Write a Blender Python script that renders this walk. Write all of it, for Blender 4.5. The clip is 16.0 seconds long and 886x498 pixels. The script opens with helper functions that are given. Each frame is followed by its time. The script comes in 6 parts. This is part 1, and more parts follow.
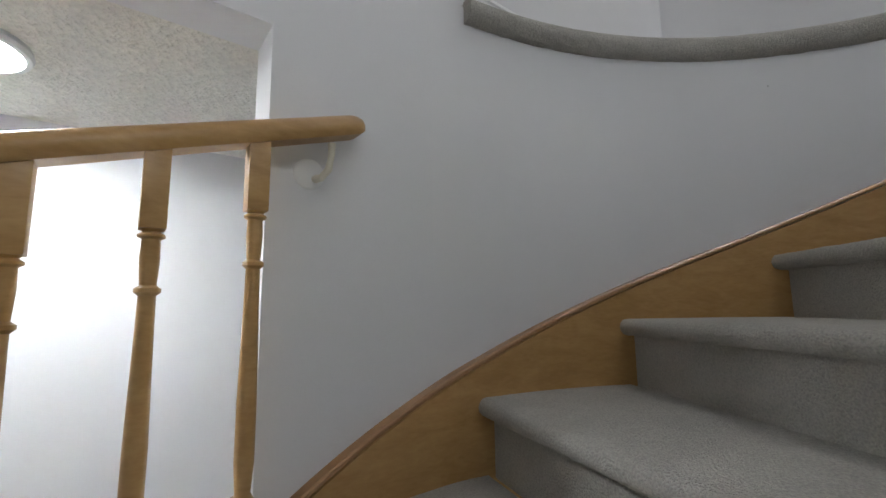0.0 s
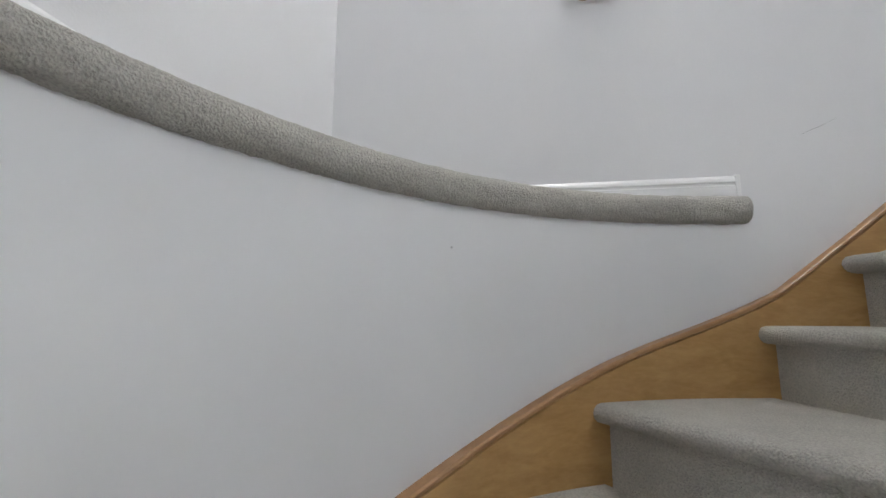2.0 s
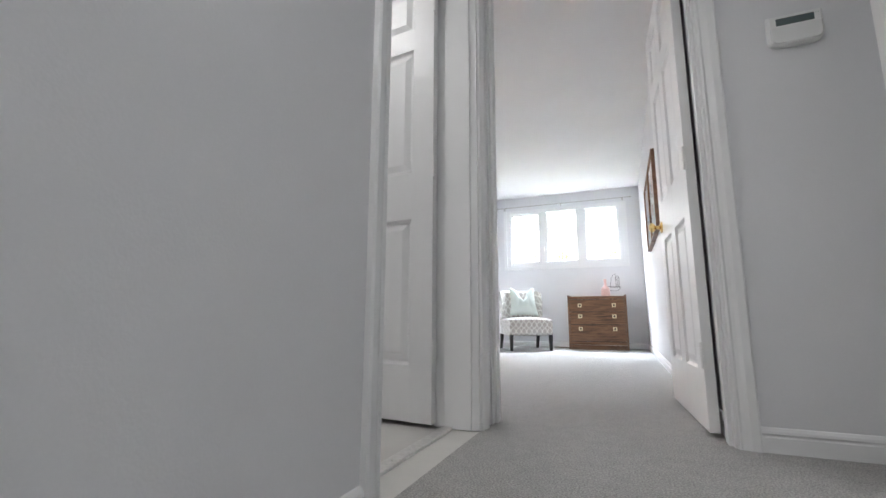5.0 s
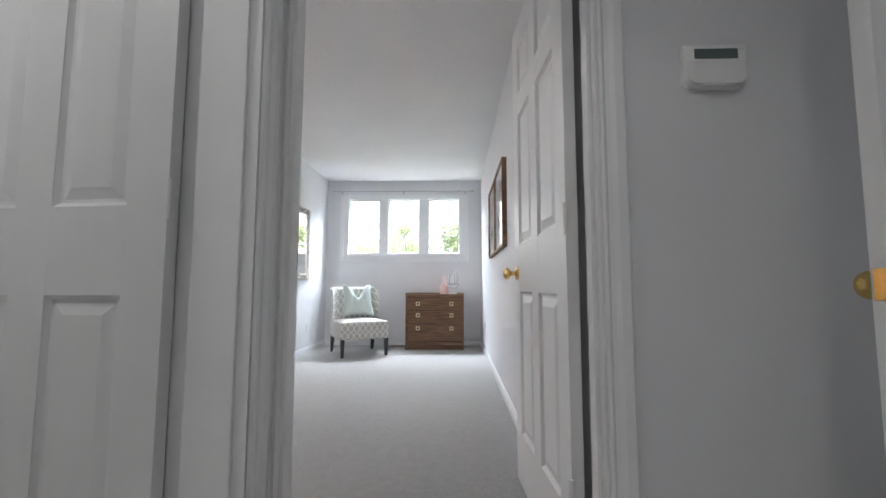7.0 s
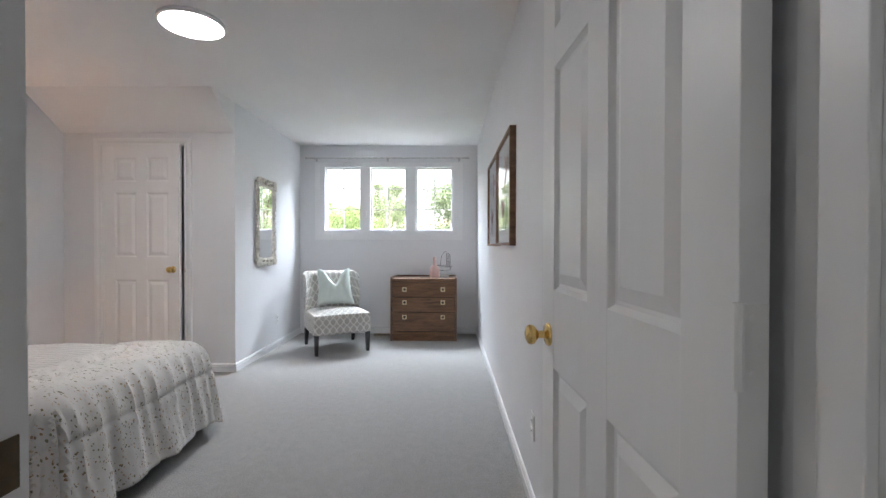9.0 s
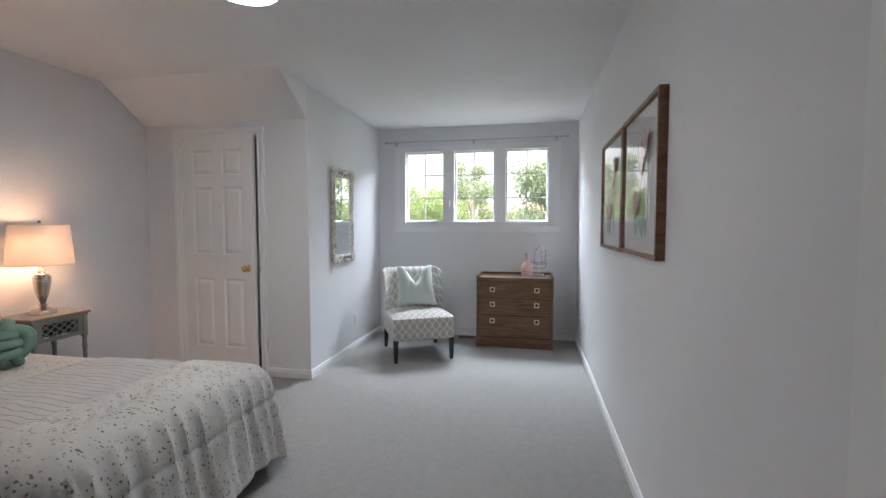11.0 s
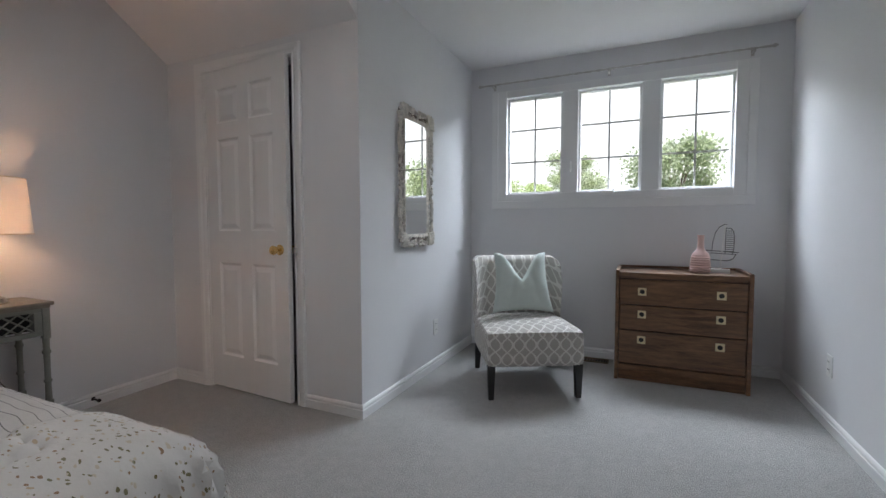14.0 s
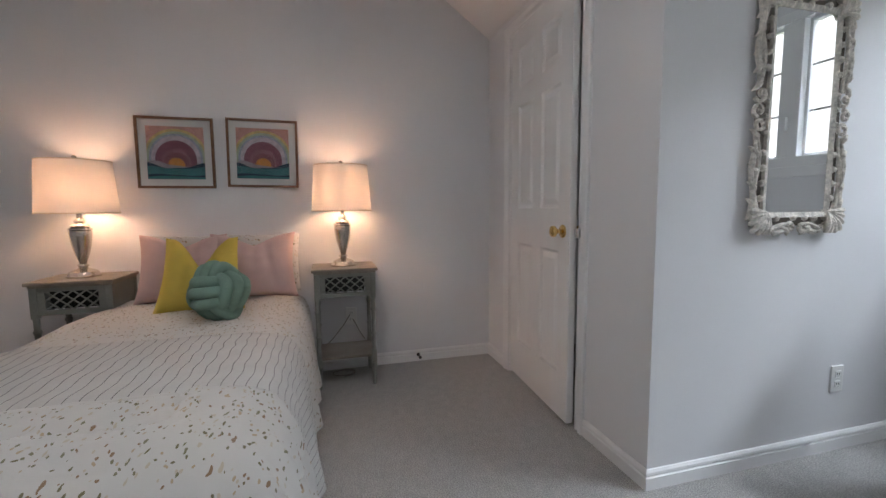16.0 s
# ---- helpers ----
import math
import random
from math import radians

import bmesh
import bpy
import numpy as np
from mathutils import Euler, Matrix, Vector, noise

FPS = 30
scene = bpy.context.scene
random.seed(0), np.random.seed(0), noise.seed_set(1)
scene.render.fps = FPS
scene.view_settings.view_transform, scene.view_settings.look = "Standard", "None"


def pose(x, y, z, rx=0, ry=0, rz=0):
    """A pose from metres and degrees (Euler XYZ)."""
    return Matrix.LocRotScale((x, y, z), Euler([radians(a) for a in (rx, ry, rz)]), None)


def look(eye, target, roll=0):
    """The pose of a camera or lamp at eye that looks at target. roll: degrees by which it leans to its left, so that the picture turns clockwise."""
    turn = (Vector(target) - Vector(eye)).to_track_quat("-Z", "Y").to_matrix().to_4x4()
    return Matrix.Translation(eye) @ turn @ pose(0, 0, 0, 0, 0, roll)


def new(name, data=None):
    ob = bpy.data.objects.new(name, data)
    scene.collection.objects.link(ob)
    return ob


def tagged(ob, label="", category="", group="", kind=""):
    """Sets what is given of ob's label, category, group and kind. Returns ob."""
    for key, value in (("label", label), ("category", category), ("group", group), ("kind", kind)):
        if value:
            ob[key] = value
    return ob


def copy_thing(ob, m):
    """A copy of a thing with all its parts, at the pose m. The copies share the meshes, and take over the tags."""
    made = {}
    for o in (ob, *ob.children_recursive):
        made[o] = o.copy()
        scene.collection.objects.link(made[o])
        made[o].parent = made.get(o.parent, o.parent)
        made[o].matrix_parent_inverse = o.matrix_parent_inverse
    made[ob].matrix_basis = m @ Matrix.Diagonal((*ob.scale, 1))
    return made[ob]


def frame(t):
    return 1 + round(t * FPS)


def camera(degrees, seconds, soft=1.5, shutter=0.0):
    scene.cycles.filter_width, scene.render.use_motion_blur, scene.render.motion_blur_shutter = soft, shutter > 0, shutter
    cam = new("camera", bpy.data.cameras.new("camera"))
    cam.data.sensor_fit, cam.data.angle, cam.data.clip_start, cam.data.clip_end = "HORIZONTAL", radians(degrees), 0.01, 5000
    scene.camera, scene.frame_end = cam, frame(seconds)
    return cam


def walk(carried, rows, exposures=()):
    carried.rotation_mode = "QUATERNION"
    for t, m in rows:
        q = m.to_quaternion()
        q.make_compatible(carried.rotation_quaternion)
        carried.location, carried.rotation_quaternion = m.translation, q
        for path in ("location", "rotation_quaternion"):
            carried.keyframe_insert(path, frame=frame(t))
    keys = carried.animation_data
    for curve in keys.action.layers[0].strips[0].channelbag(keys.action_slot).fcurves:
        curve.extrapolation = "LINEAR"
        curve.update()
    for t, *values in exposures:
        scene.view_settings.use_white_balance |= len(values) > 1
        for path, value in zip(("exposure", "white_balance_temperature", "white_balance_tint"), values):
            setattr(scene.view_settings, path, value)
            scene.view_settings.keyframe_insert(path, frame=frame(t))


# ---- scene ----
cam = camera(91.9, 16.0)
PATH = [
    (0, (0.445, 0.704, -0.907), (-0.758, -0.872, -0.641), -0.7),
    (0.5, (0.290, 0.582, -0.744), (-1.184, -0.746, -0.495), -0.8),
    (1, (0.113, 0.461, -0.669), (-1.554, -0.600, -0.360), -0.3),
    (1.5, (-0.044, 0.405, -0.463), (-1.905, -0.285, -0.222), 0.0),
    (2, (-0.255, 0.443, -0.351), (-2.205, 0.113, -0.052), 0.2),
    (2.5, (-0.449, 0.471, -0.238), (-2.429, 0.499, 0.041), 0.9),
    (3, (-0.589, 0.560, -0.097), (-2.524, 0.993, 0.162), 1.7),
    (3.5, (-0.745, 0.655, 0.046), (-2.521, 1.541, 0.282), 0.9),
    (4, (-0.964, 0.807, 0.150), (-2.486, 2.076, 0.424), 1.1),
    (4.5, (-1.048, 0.987, 0.235), (-2.201, 2.588, 0.563), 0.4),
    (5, (-1.097, 1.202, 0.410), (-1.856, 3.024, 0.735), 0.2),
    (5.2, (-1.118, 1.278, 0.426), (-1.741, 3.151, 0.751), 0.3),
    (5.7, (-1.135, 1.405, 0.620), (-1.529, 3.343, 0.919), 0.1),
    (6.2, (-1.145, 1.550, 0.750), (-1.359, 3.522, 1.008), 0.1),
    (6.5, (-1.148, 1.635, 0.805), (-1.294, 3.617, 1.031), 0.1),
    (6.95, (-1.150, 1.810, 0.845), (-1.220, 3.801, 1.026), 0.1),
    (7.5, (-1.148, 2.064, 0.900), (-1.155, 4.060, 1.013), -0.0),
    (8, (-1.129, 2.272, 0.972), (-1.104, 4.272, 1.002), -0.1),
    (8.2, (-1.127, 2.343, 1.008), (-1.098, 4.342, 1.030), 0.0),
    (10.5, (-1.243, 3.034, 1.301), (-1.542, 5.009, 1.192), 0.1),
    (11, (-1.276, 3.202, 1.282), (-1.678, 5.158, 1.175), 0.0),
    (11.5, (-1.341, 3.414, 1.288), (-1.831, 5.350, 1.170), 0.0),
    (12, (-1.426, 3.609, 1.274), (-1.975, 5.528, 1.156), 0.1),
    (12.5, (-1.500, 3.864, 1.242), (-2.090, 5.770, 1.121), 0.0),
    (13, (-1.553, 4.080, 1.212), (-2.182, 5.976, 1.096), 0.0),
    (13.5, (-1.637, 4.322, 1.126), (-2.335, 6.193, 1.018), -0.1),
    (14, (-1.704, 4.513, 1.061), (-2.530, 6.332, 0.955), -0.1),
    (14.5, (-1.728, 4.759, 1.037), (-2.812, 6.435, 0.912), -0.3),
    (15, (-1.804, 4.984, 0.968), (-3.164, 6.443, 0.834), -0.3),
    (15.5, (-1.858, 5.145, 0.975), (-3.548, 6.204, 0.837), -0.5),
    (16, (-1.834, 5.326, 1.038), (-3.752, 5.860, 0.847), -0.5),
]

EXPOSURES = [(0.0, 3.5), (0.5, 3.75), (1.0, 4.02), (1.5, 4.2), (2.5, 4.3), (3.5, 4.35), (4.5, 3.85), (5.0, 3.55), (8.0, 2.8), (10.5, 2.27), (13.0, 1.9), (14.5, 1.47), (15.0, 1.37), (16.0, 1.93)]
walk(cam, [(t, look(eye, target, roll)) for t, eye, target, roll in PATH], EXPOSURES)

# ---- light ----
world = bpy.data.worlds.new("sky")
scene.world = world
world.use_nodes = True
wn = world.node_tree.nodes
sky = wn.new("ShaderNodeTexSky")
sky.sky_type = "NISHITA"
sky.sun_disc = False
sky.sun_elevation = radians(50)
sky.sun_rotation = radians(150)
sky.air_density, sky.dust_density, sky.ozone_density = 1.0, 9.0, 0.4
wn["Background"].inputs[1].default_value = 0.15
world.node_tree.links.new(sky.outputs[0], wn["Background"].inputs[0])
sun = new("sun", bpy.data.lights.new("sun", "SUN"))
sun.data.energy, sun.data.angle, sun.data.color = 4.6, radians(12), (1.0, 0.97, 0.92)
sun.matrix_world = look((6, -10, 14), (0, 0, 0))

# added fill lamp in an unseen doorway on the landing, lights the stair walls
stair_fill = new("stair_fill_lamp", bpy.data.lights.new("stair_fill_lamp", "AREA"))
stair_fill.data.shape, stair_fill.data.size, stair_fill.data.size_y = "RECTANGLE", 0.68, 1.7
stair_fill.data.energy, stair_fill.data.color = 1.5, (0.93, 0.97, 1.0)
stair_fill.matrix_world = look((0.78, 2.985, 1.1), (0.60, 1.0, 0.95))

# daylight of the bedroom window, under the eaves just outside its opening
daylamp = new("window_light", bpy.data.lights.new("window_light", "AREA"))
daylamp.data.shape, daylamp.data.size, daylamp.data.size_y = "RECTANGLE", 1.75, 0.9
daylamp.data.energy, daylamp.data.color = 96.0, (0.79, 0.885, 1.0)
daylamp.matrix_world = look((-1.92, 8.85, 2.85), (-1.92, 6.6, 1.2))

# ---- materials ----
def node(nt, kind, **settings):
    n = nt.nodes.new(kind)
    for key, value in settings.items():
        n.inputs[key.replace("_", " ")].default_value = value
    return n


def material(name, base, rough=0.6, metal=0.0, vary=0.06, scale=6.0, bump=0.0, bump_scale=80.0, fine=0.0, coat=0.0, random_tone=0.0, spec=0.5, stretch=None):
    """A surface of two-scale tone variation, fine relief and gloss."""
    m = bpy.data.materials.new(name)
    m.use_nodes = True
    nt = m.node_tree
    b = nt.nodes["Principled BSDF"]
    b.inputs["Roughness"].default_value = rough
    b.inputs["Metallic"].default_value = metal
    b.inputs["Coat Weight"].default_value = coat
    b.inputs["Coat Roughness"].default_value = 0.12
    b.inputs["Specular IOR Level"].default_value = spec
    tc = node(nt, "ShaderNodeTexCoord")
    where = tc.outputs["Object"]
    if stretch:
        mp = node(nt, "ShaderNodeMapping")
        mp.inputs["Scale"].default_value = stretch
        nt.links.new(where, mp.inputs[0])
        where = mp.outputs[0]
    n1 = node(nt, "ShaderNodeTexNoise", Scale=scale, Detail=4.0, Roughness=0.6)
    nt.links.new(where, n1.inputs["Vector"])
    ramp = node(nt, "ShaderNodeMapRange")
    ramp.inputs[1].default_value, ramp.inputs[2].default_value = 0.3, 0.7
    ramp.inputs[3].default_value, ramp.inputs[4].default_value = 1 - vary, 1 + vary
    nt.links.new(n1.outputs[0], ramp.inputs[0])
    level = ramp.outputs[0]
    if fine:
        n2 = node(nt, "ShaderNodeTexNoise", Scale=bump_scale, Detail=3.0)
        nt.links.new(where, n2.inputs["Vector"])
        r2 = node(nt, "ShaderNodeMapRange")
        r2.inputs[1].default_value, r2.inputs[2].default_value = 0.3, 0.7
        r2.inputs[3].default_value, r2.inputs[4].default_value = 1 - fine, 1 + fine
        nt.links.new(n2.outputs[0], r2.inputs[0])
        mul = node(nt, "ShaderNodeMath")
        mul.operation = "MULTIPLY"
        nt.links.new(level, mul.inputs[0])
        nt.links.new(r2.outputs[0], mul.inputs[1])
        level = mul.outputs[0]
    if random_tone:
        oi = node(nt, "ShaderNodeObjectInfo")
        r3 = node(nt, "ShaderNodeMapRange")
        r3.inputs[3].default_value, r3.inputs[4].default_value = 1 - random_tone, 1 + random_tone
        nt.links.new(oi.outputs["Random"], r3.inputs[0])
        mul = node(nt, "ShaderNodeMath")
        mul.operation = "MULTIPLY"
        nt.links.new(level, mul.inputs[0])
        nt.links.new(r3.outputs[0], mul.inputs[1])
        level = mul.outputs[0]
    vm = node(nt, "ShaderNodeVectorMath")
    vm.operation = "SCALE"
    vm.inputs[0].default_value = base
    nt.links.new(level, vm.inputs["Scale"])
    nt.links.new(vm.outputs[0], b.inputs["Base Color"])
    if bump:
        n3 = node(nt, "ShaderNodeTexNoise", Scale=bump_scale, Detail=3.0)
        nt.links.new(where, n3.inputs["Vector"])
        bp = node(nt, "ShaderNodeBump", Strength=bump, Distance=0.01)
        nt.links.new(n3.outputs[0], bp.inputs["Height"])
        nt.links.new(bp.outputs[0], b.inputs["Normal"])
    return m


def glow(name, color, strength):
    m = bpy.data.materials.new(name)
    m.use_nodes = True
    b = m.node_tree.nodes["Principled BSDF"]
    b.inputs["Base Color"].default_value = (0.9, 0.9, 0.9, 1)
    b.inputs["Emission Color"].default_value = (*color, 1)
    b.inputs["Emission Strength"].default_value = strength
    return m


def wood(name, dark, light, rough=0.4, stretch=(1.5, 14, 14), coat=0.2):
    """Wood with stretched grain and darker streaks."""
    m = bpy.data.materials.new(name)
    m.use_nodes = True
    nt = m.node_tree
    b = nt.nodes["Principled BSDF"]
    b.inputs["Roughness"].default_value = rough
    b.inputs["Coat Weight"].default_value = coat
    b.inputs["Coat Roughness"].default_value = 0.25
    tc = node(nt, "ShaderNodeTexCoord")
    mp = node(nt, "ShaderNodeMapping")
    mp.inputs["Scale"].default_value = stretch
    nt.links.new(tc.outputs["Object"], mp.inputs[0])
    n1 = node(nt, "ShaderNodeTexNoise", Scale=2.2, Detail=6.0, Roughness=0.65, Distortion=0.6)
    nt.links.new(mp.outputs[0], n1.inputs["Vector"])
    n2 = node(nt, "ShaderNodeTexNoise", Scale=14.0, Detail=3.0)
    nt.links.new(mp.outputs[0], n2.inputs["Vector"])
    mix = node(nt, "ShaderNodeMath")
    mix.operation = "MULTIPLY_ADD"
    mix.inputs[1].default_value = 0.35
    nt.links.new(n2.outputs[0], mix.inputs[0])
    nt.links.new(n1.outputs[0], mix.inputs[2])
    ramp = node(nt, "ShaderNodeValToRGB")
    ramp.color_ramp.elements[0].position, ramp.color_ramp.elements[0].color = 0.5, (*dark, 1)
    ramp.color_ramp.elements[1].position, ramp.color_ramp.elements[1].color = 0.85, (*light, 1)
    nt.links.new(mix.outputs[0], ramp.inputs[0])
    nt.links.new(ramp.outputs[0], b.inputs["Base Color"])
    bp = node(nt, "ShaderNodeBump", Strength=0.12, Distance=0.004)
    nt.links.new(n2.outputs[0], bp.inputs["Height"])
    nt.links.new(bp.outputs[0], b.inputs["Normal"])
    return m


def floral(name, ground, spots, scale=38.0, size=0.34):
    """Printed cotton with scattered leaf-like specks in several colours."""
    m = bpy.data.materials.new(name)
    m.use_nodes = True
    nt = m.node_tree
    b = nt.nodes["Principled BSDF"]
    b.inputs["Roughness"].default_value = 0.9
    b.inputs["Sheen Weight"].default_value = 0.2
    tc = node(nt, "ShaderNodeTexCoord")
    warp = node(nt, "ShaderNodeTexNoise", Scale=22.0, Detail=2.0)
    nt.links.new(tc.outputs["Object"], warp.inputs["Vector"])
    add = node(nt, "ShaderNodeVectorMath")
    add.operation = "MULTIPLY_ADD"
    add.inputs[1].default_value = (0.05, 0.05, 0.05)
    nt.links.new(warp.outputs[1], add.inputs[0])
    squash = node(nt, "ShaderNodeMapping")
    squash.inputs["Rotation"].default_value = (0, 0, 0.5)
    squash.inputs["Scale"].default_value = (0.85, 1.75, 1.1)
    nt.links.new(tc.outputs["Object"], squash.inputs[0])
    nt.links.new(squash.outputs[0], add.inputs[2])
    vo = node(nt, "ShaderNodeTexVoronoi", Scale=scale, Randomness=1.0)
    nt.links.new(add.outputs[0], vo.inputs["Vector"])
    less = node(nt, "ShaderNodeMath")
    less.operation = "LESS_THAN"
    less.inputs[1].default_value = size
    nt.links.new(vo.outputs["Distance"], less.inputs[0])
    sep = node(nt, "ShaderNodeSeparateColor")
    nt.links.new(vo.outputs["Color"], sep.inputs[0])
    ramp = node(nt, "ShaderNodeValToRGB")
    ramp.color_ramp.interpolation = "CONSTANT"
    el = ramp.color_ramp.elements
    el[0].position, el[0].color = 0.0, (*ground, 1)
    el[1].position, el[1].color = 0.34, (*spots[0], 1)
    for i, s in enumerate(spots[1:]):
        e = el.new(0.34 + 0.66 * (i + 1) / len(spots))
        e.color = (*s, 1)
    nt.links.new(sep.outputs[0], ramp.inputs[0])
    mix = node(nt, "ShaderNodeMix")
    mix.data_type = "RGBA"
    mix.inputs[6].default_value = (*ground, 1)
    nt.links.new(less.outputs[0], mix.inputs[0])
    nt.links.new(ramp.outputs[0], mix.inputs[7])
    nt.links.new(mix.outputs[2], b.inputs["Base Color"])
    cl = node(nt, "ShaderNodeTexNoise", Scale=60.0, Detail=3.0)
    nt.links.new(tc.outputs["Object"], cl.inputs["Vector"])
    bp = node(nt, "ShaderNodeBump", Strength=0.25, Distance=0.004)
    nt.links.new(cl.outputs[0], bp.inputs["Height"])
    nt.links.new(bp.outputs[0], b.inputs["Normal"])
    return m


def pane_material(name, tint=(1, 1, 1)):
    m = bpy.data.materials.new(name)
    m.use_nodes = True
    nt = m.node_tree
    nt.nodes.remove(nt.nodes["Principled BSDF"])
    tr = node(nt, "ShaderNodeBsdfTransparent")
    tr.inputs[0].default_value = (*tint, 1)
    gl = node(nt, "ShaderNodeBsdfGlossy", Roughness=0.02)
    fr = node(nt, "ShaderNodeFresnel", IOR=1.5)
    mx = node(nt, "ShaderNodeMixShader")
    nt.links.new(fr.outputs[0], mx.inputs[0])
    nt.links.new(tr.outputs[0], mx.inputs[1])
    nt.links.new(gl.outputs[0], mx.inputs[2])
    nt.links.new(mx.outputs[0], nt.nodes["Material Output"].inputs[0])
    return m


WALL = material("wall_paint", (0.738, 0.737, 0.751), 0.6, vary=0.02, scale=1.6, bump=0.05, bump_scale=220, fine=0.01)
CEIL = material("ceiling_paint", (0.79, 0.78, 0.78), 0.9, vary=0.02, scale=2.0, bump=0.1, bump_scale=160)
POPCORN = material("stippled_ceiling", (0.78, 0.76, 0.70), 0.95, vary=0.04, scale=20, bump=1.0, bump_scale=75, fine=0.08)
TRIM = material("white_trim_paint", (0.80, 0.80, 0.80), 0.35, vary=0.015, scale=3)
DOORPAINT = material("door_paint", (0.80, 0.80, 0.80), 0.38, vary=0.015, scale=2.5, bump=0.02, bump_scale=30, stretch=(6, 6, 1))
CARPET = material("bedroom_carpet", (0.455, 0.445, 0.432), 1.0, vary=0.07, scale=20, bump=1.0, bump_scale=200, fine=0.38, spec=0.1)
STAIRCARPET = material("stair_carpet", (0.49, 0.472, 0.43), 1.0, vary=0.06, scale=10, bump=0.9, bump_scale=240, fine=0.17, spec=0.1)
OAK = wood("honey_oak", (0.40, 0.225, 0.075), (0.52, 0.315, 0.125), 0.38, (3, 3, 9))
OAKCAP = wood("oak_cap", (0.30, 0.155, 0.065), (0.42, 0.23, 0.105), 0.35, (4, 4, 10))
WALNUT = wood("dresser_walnut", (0.07, 0.032, 0.016), (0.235, 0.118, 0.056), 0.42, (1.6, 10, 16))
FRAMEWOOD = wood("frame_walnut", (0.12, 0.055, 0.025), (0.26, 0.13, 0.065), 0.5, (3, 3, 12))
BRASS = material("polished_brass", (0.80, 0.56, 0.22), 0.18, 1.0, vary=0.05, scale=30)
BRASSDULL = material("aged_brass", (0.74, 0.64, 0.42), 0.45, 0.55, vary=0.1, scale=60)
CHROME = material("brushed_nickel", (0.62, 0.58, 0.53), 0.24, 1.0, vary=0.08, scale=40)
STEEL = material("hinge_metal", (0.75, 0.74, 0.72), 0.4, 0.8, vary=0.1, scale=50)
# near-black that paints in the shade of slots, gaps and recesses
DARK = material("painted_gap_shade", (0.02, 0.02, 0.02), 0.8)
PLASTIC = material("white_plastic", (0.80, 0.80, 0.79), 0.4, vary=0.01)
WALLBOW = material("curved_wall_paint", (0.738, 0.737, 0.751), 0.42, vary=0.02, scale=1.6, bump=0.8, bump_scale=3.5, stretch=(1, 1, 0.07))
MUNTIN = material("grey_muntin_bar", (0.55, 0.55, 0.55), 0.5, vary=0.03)
RODMAT = material("white_twisted_rod", (0.48, 0.46, 0.44), 0.5, vary=0.15, scale=60)
IVORY = material("ivory_plastic", (0.74, 0.70, 0.58), 0.4, vary=0.02)
BULBOFF = material("pale_indicator", (0.55, 0.62, 0.55), 0.3)
LCD = material("grey_display", (0.10, 0.13, 0.13), 0.2)
LEG = material("black_leg", (0.014, 0.012, 0.012), 0.4, vary=0.1)
GREYWOOD = material("sage_grey_paint", (0.22, 0.225, 0.20), 0.5, vary=0.08, scale=12, bump=0.1, bump_scale=90, fine=0.06)
PINK = material("pink_velvet", (0.56, 0.395, 0.375), 0.85, vary=0.06, scale=9, bump=0.15, bump_scale=300)
YELLOW = material("yellow_cotton", (0.62, 0.47, 0.09), 0.9, vary=0.06, scale=9, bump=0.2, bump_scale=300)
MINT = material("mint_cotton", (0.56, 0.62, 0.585), 0.9, vary=0.05, scale=9, bump=0.2, bump_scale=300)
GREEN = material("green_plush", (0.20, 0.315, 0.255), 0.95, vary=0.08, scale=20, bump=0.2, bump_scale=260)
FLORAL = floral("floral_cotton", (0.59, 0.575, 0.55), [(0.17, 0.15, 0.075), (0.46, 0.36, 0.24), (0.27, 0.17, 0.10), (0.52, 0.46, 0.36), (0.20, 0.19, 0.11)], 52.0, 0.31)
VASEPINK = material("pink_ceramic", (0.72, 0.50, 0.46), 0.5, vary=0.04, scale=20)
WIRE = material("grey_wire", (0.10, 0.10, 0.10), 0.45, 0.6)
MATBOARD = material("mat_board", (0.80, 0.79, 0.77), 0.9, vary=0.01)
GLASS = pane_material("window_glass")
PICGLASS = pane_material("picture_glass")
LAMPGLOW = glow("lit_diffuser", (0.97, 0.965, 1.0), 12.5)
MIRROR = material("mirror_silver", (0.88, 0.89, 0.89), 0.01, 1.0, vary=0.0)
WHITEWASH = material("whitewashed_carving", (0.64, 0.60, 0.54), 0.75, vary=0.28, scale=22, bump=0.5, bump_scale=90, fine=0.2)
TILE = material("bath_tile", (0.62, 0.60, 0.57), 0.3, vary=0.05)

# glow of the two unseen ceiling lights added as fill
FILLGLOW = glow("fill_light_diffuser", (0.99, 0.985, 0.975), 3.8)
LOWGLOW = glow("lit_downlight", (0.91, 0.96, 1.0), 13.0)
BULB = glow("lit_bulb", (1.0, 0.60, 0.38), 20.0)
GREYTOP = material("worn_grey_top", (0.24, 0.215, 0.18), 0.55, vary=0.12, scale=14, fine=0.08, bump=0.1, bump_scale=80)
SHADERIM = material("shade_rim", (0.70, 0.62, 0.50), 0.8)
SHADE = bpy.data.materials.new("lamp_shade_fabric")
SHADE.use_nodes = True
snt = SHADE.node_tree
snt.nodes["Principled BSDF"].inputs["Base Color"].default_value = (0.84, 0.80, 0.75, 1)
snt.nodes["Principled BSDF"].inputs["Roughness"].default_value = 0.9
strl = node(snt, "ShaderNodeBsdfTranslucent")
strl.inputs[0].default_value = (0.90, 0.84, 0.78, 1)
smix = node(snt, "ShaderNodeMixShader")
smix.inputs[0].default_value = 0.32
snt.links.new(snt.nodes["Principled BSDF"].outputs[0], smix.inputs[1])
snt.links.new(strl.outputs[0], smix.inputs[2])
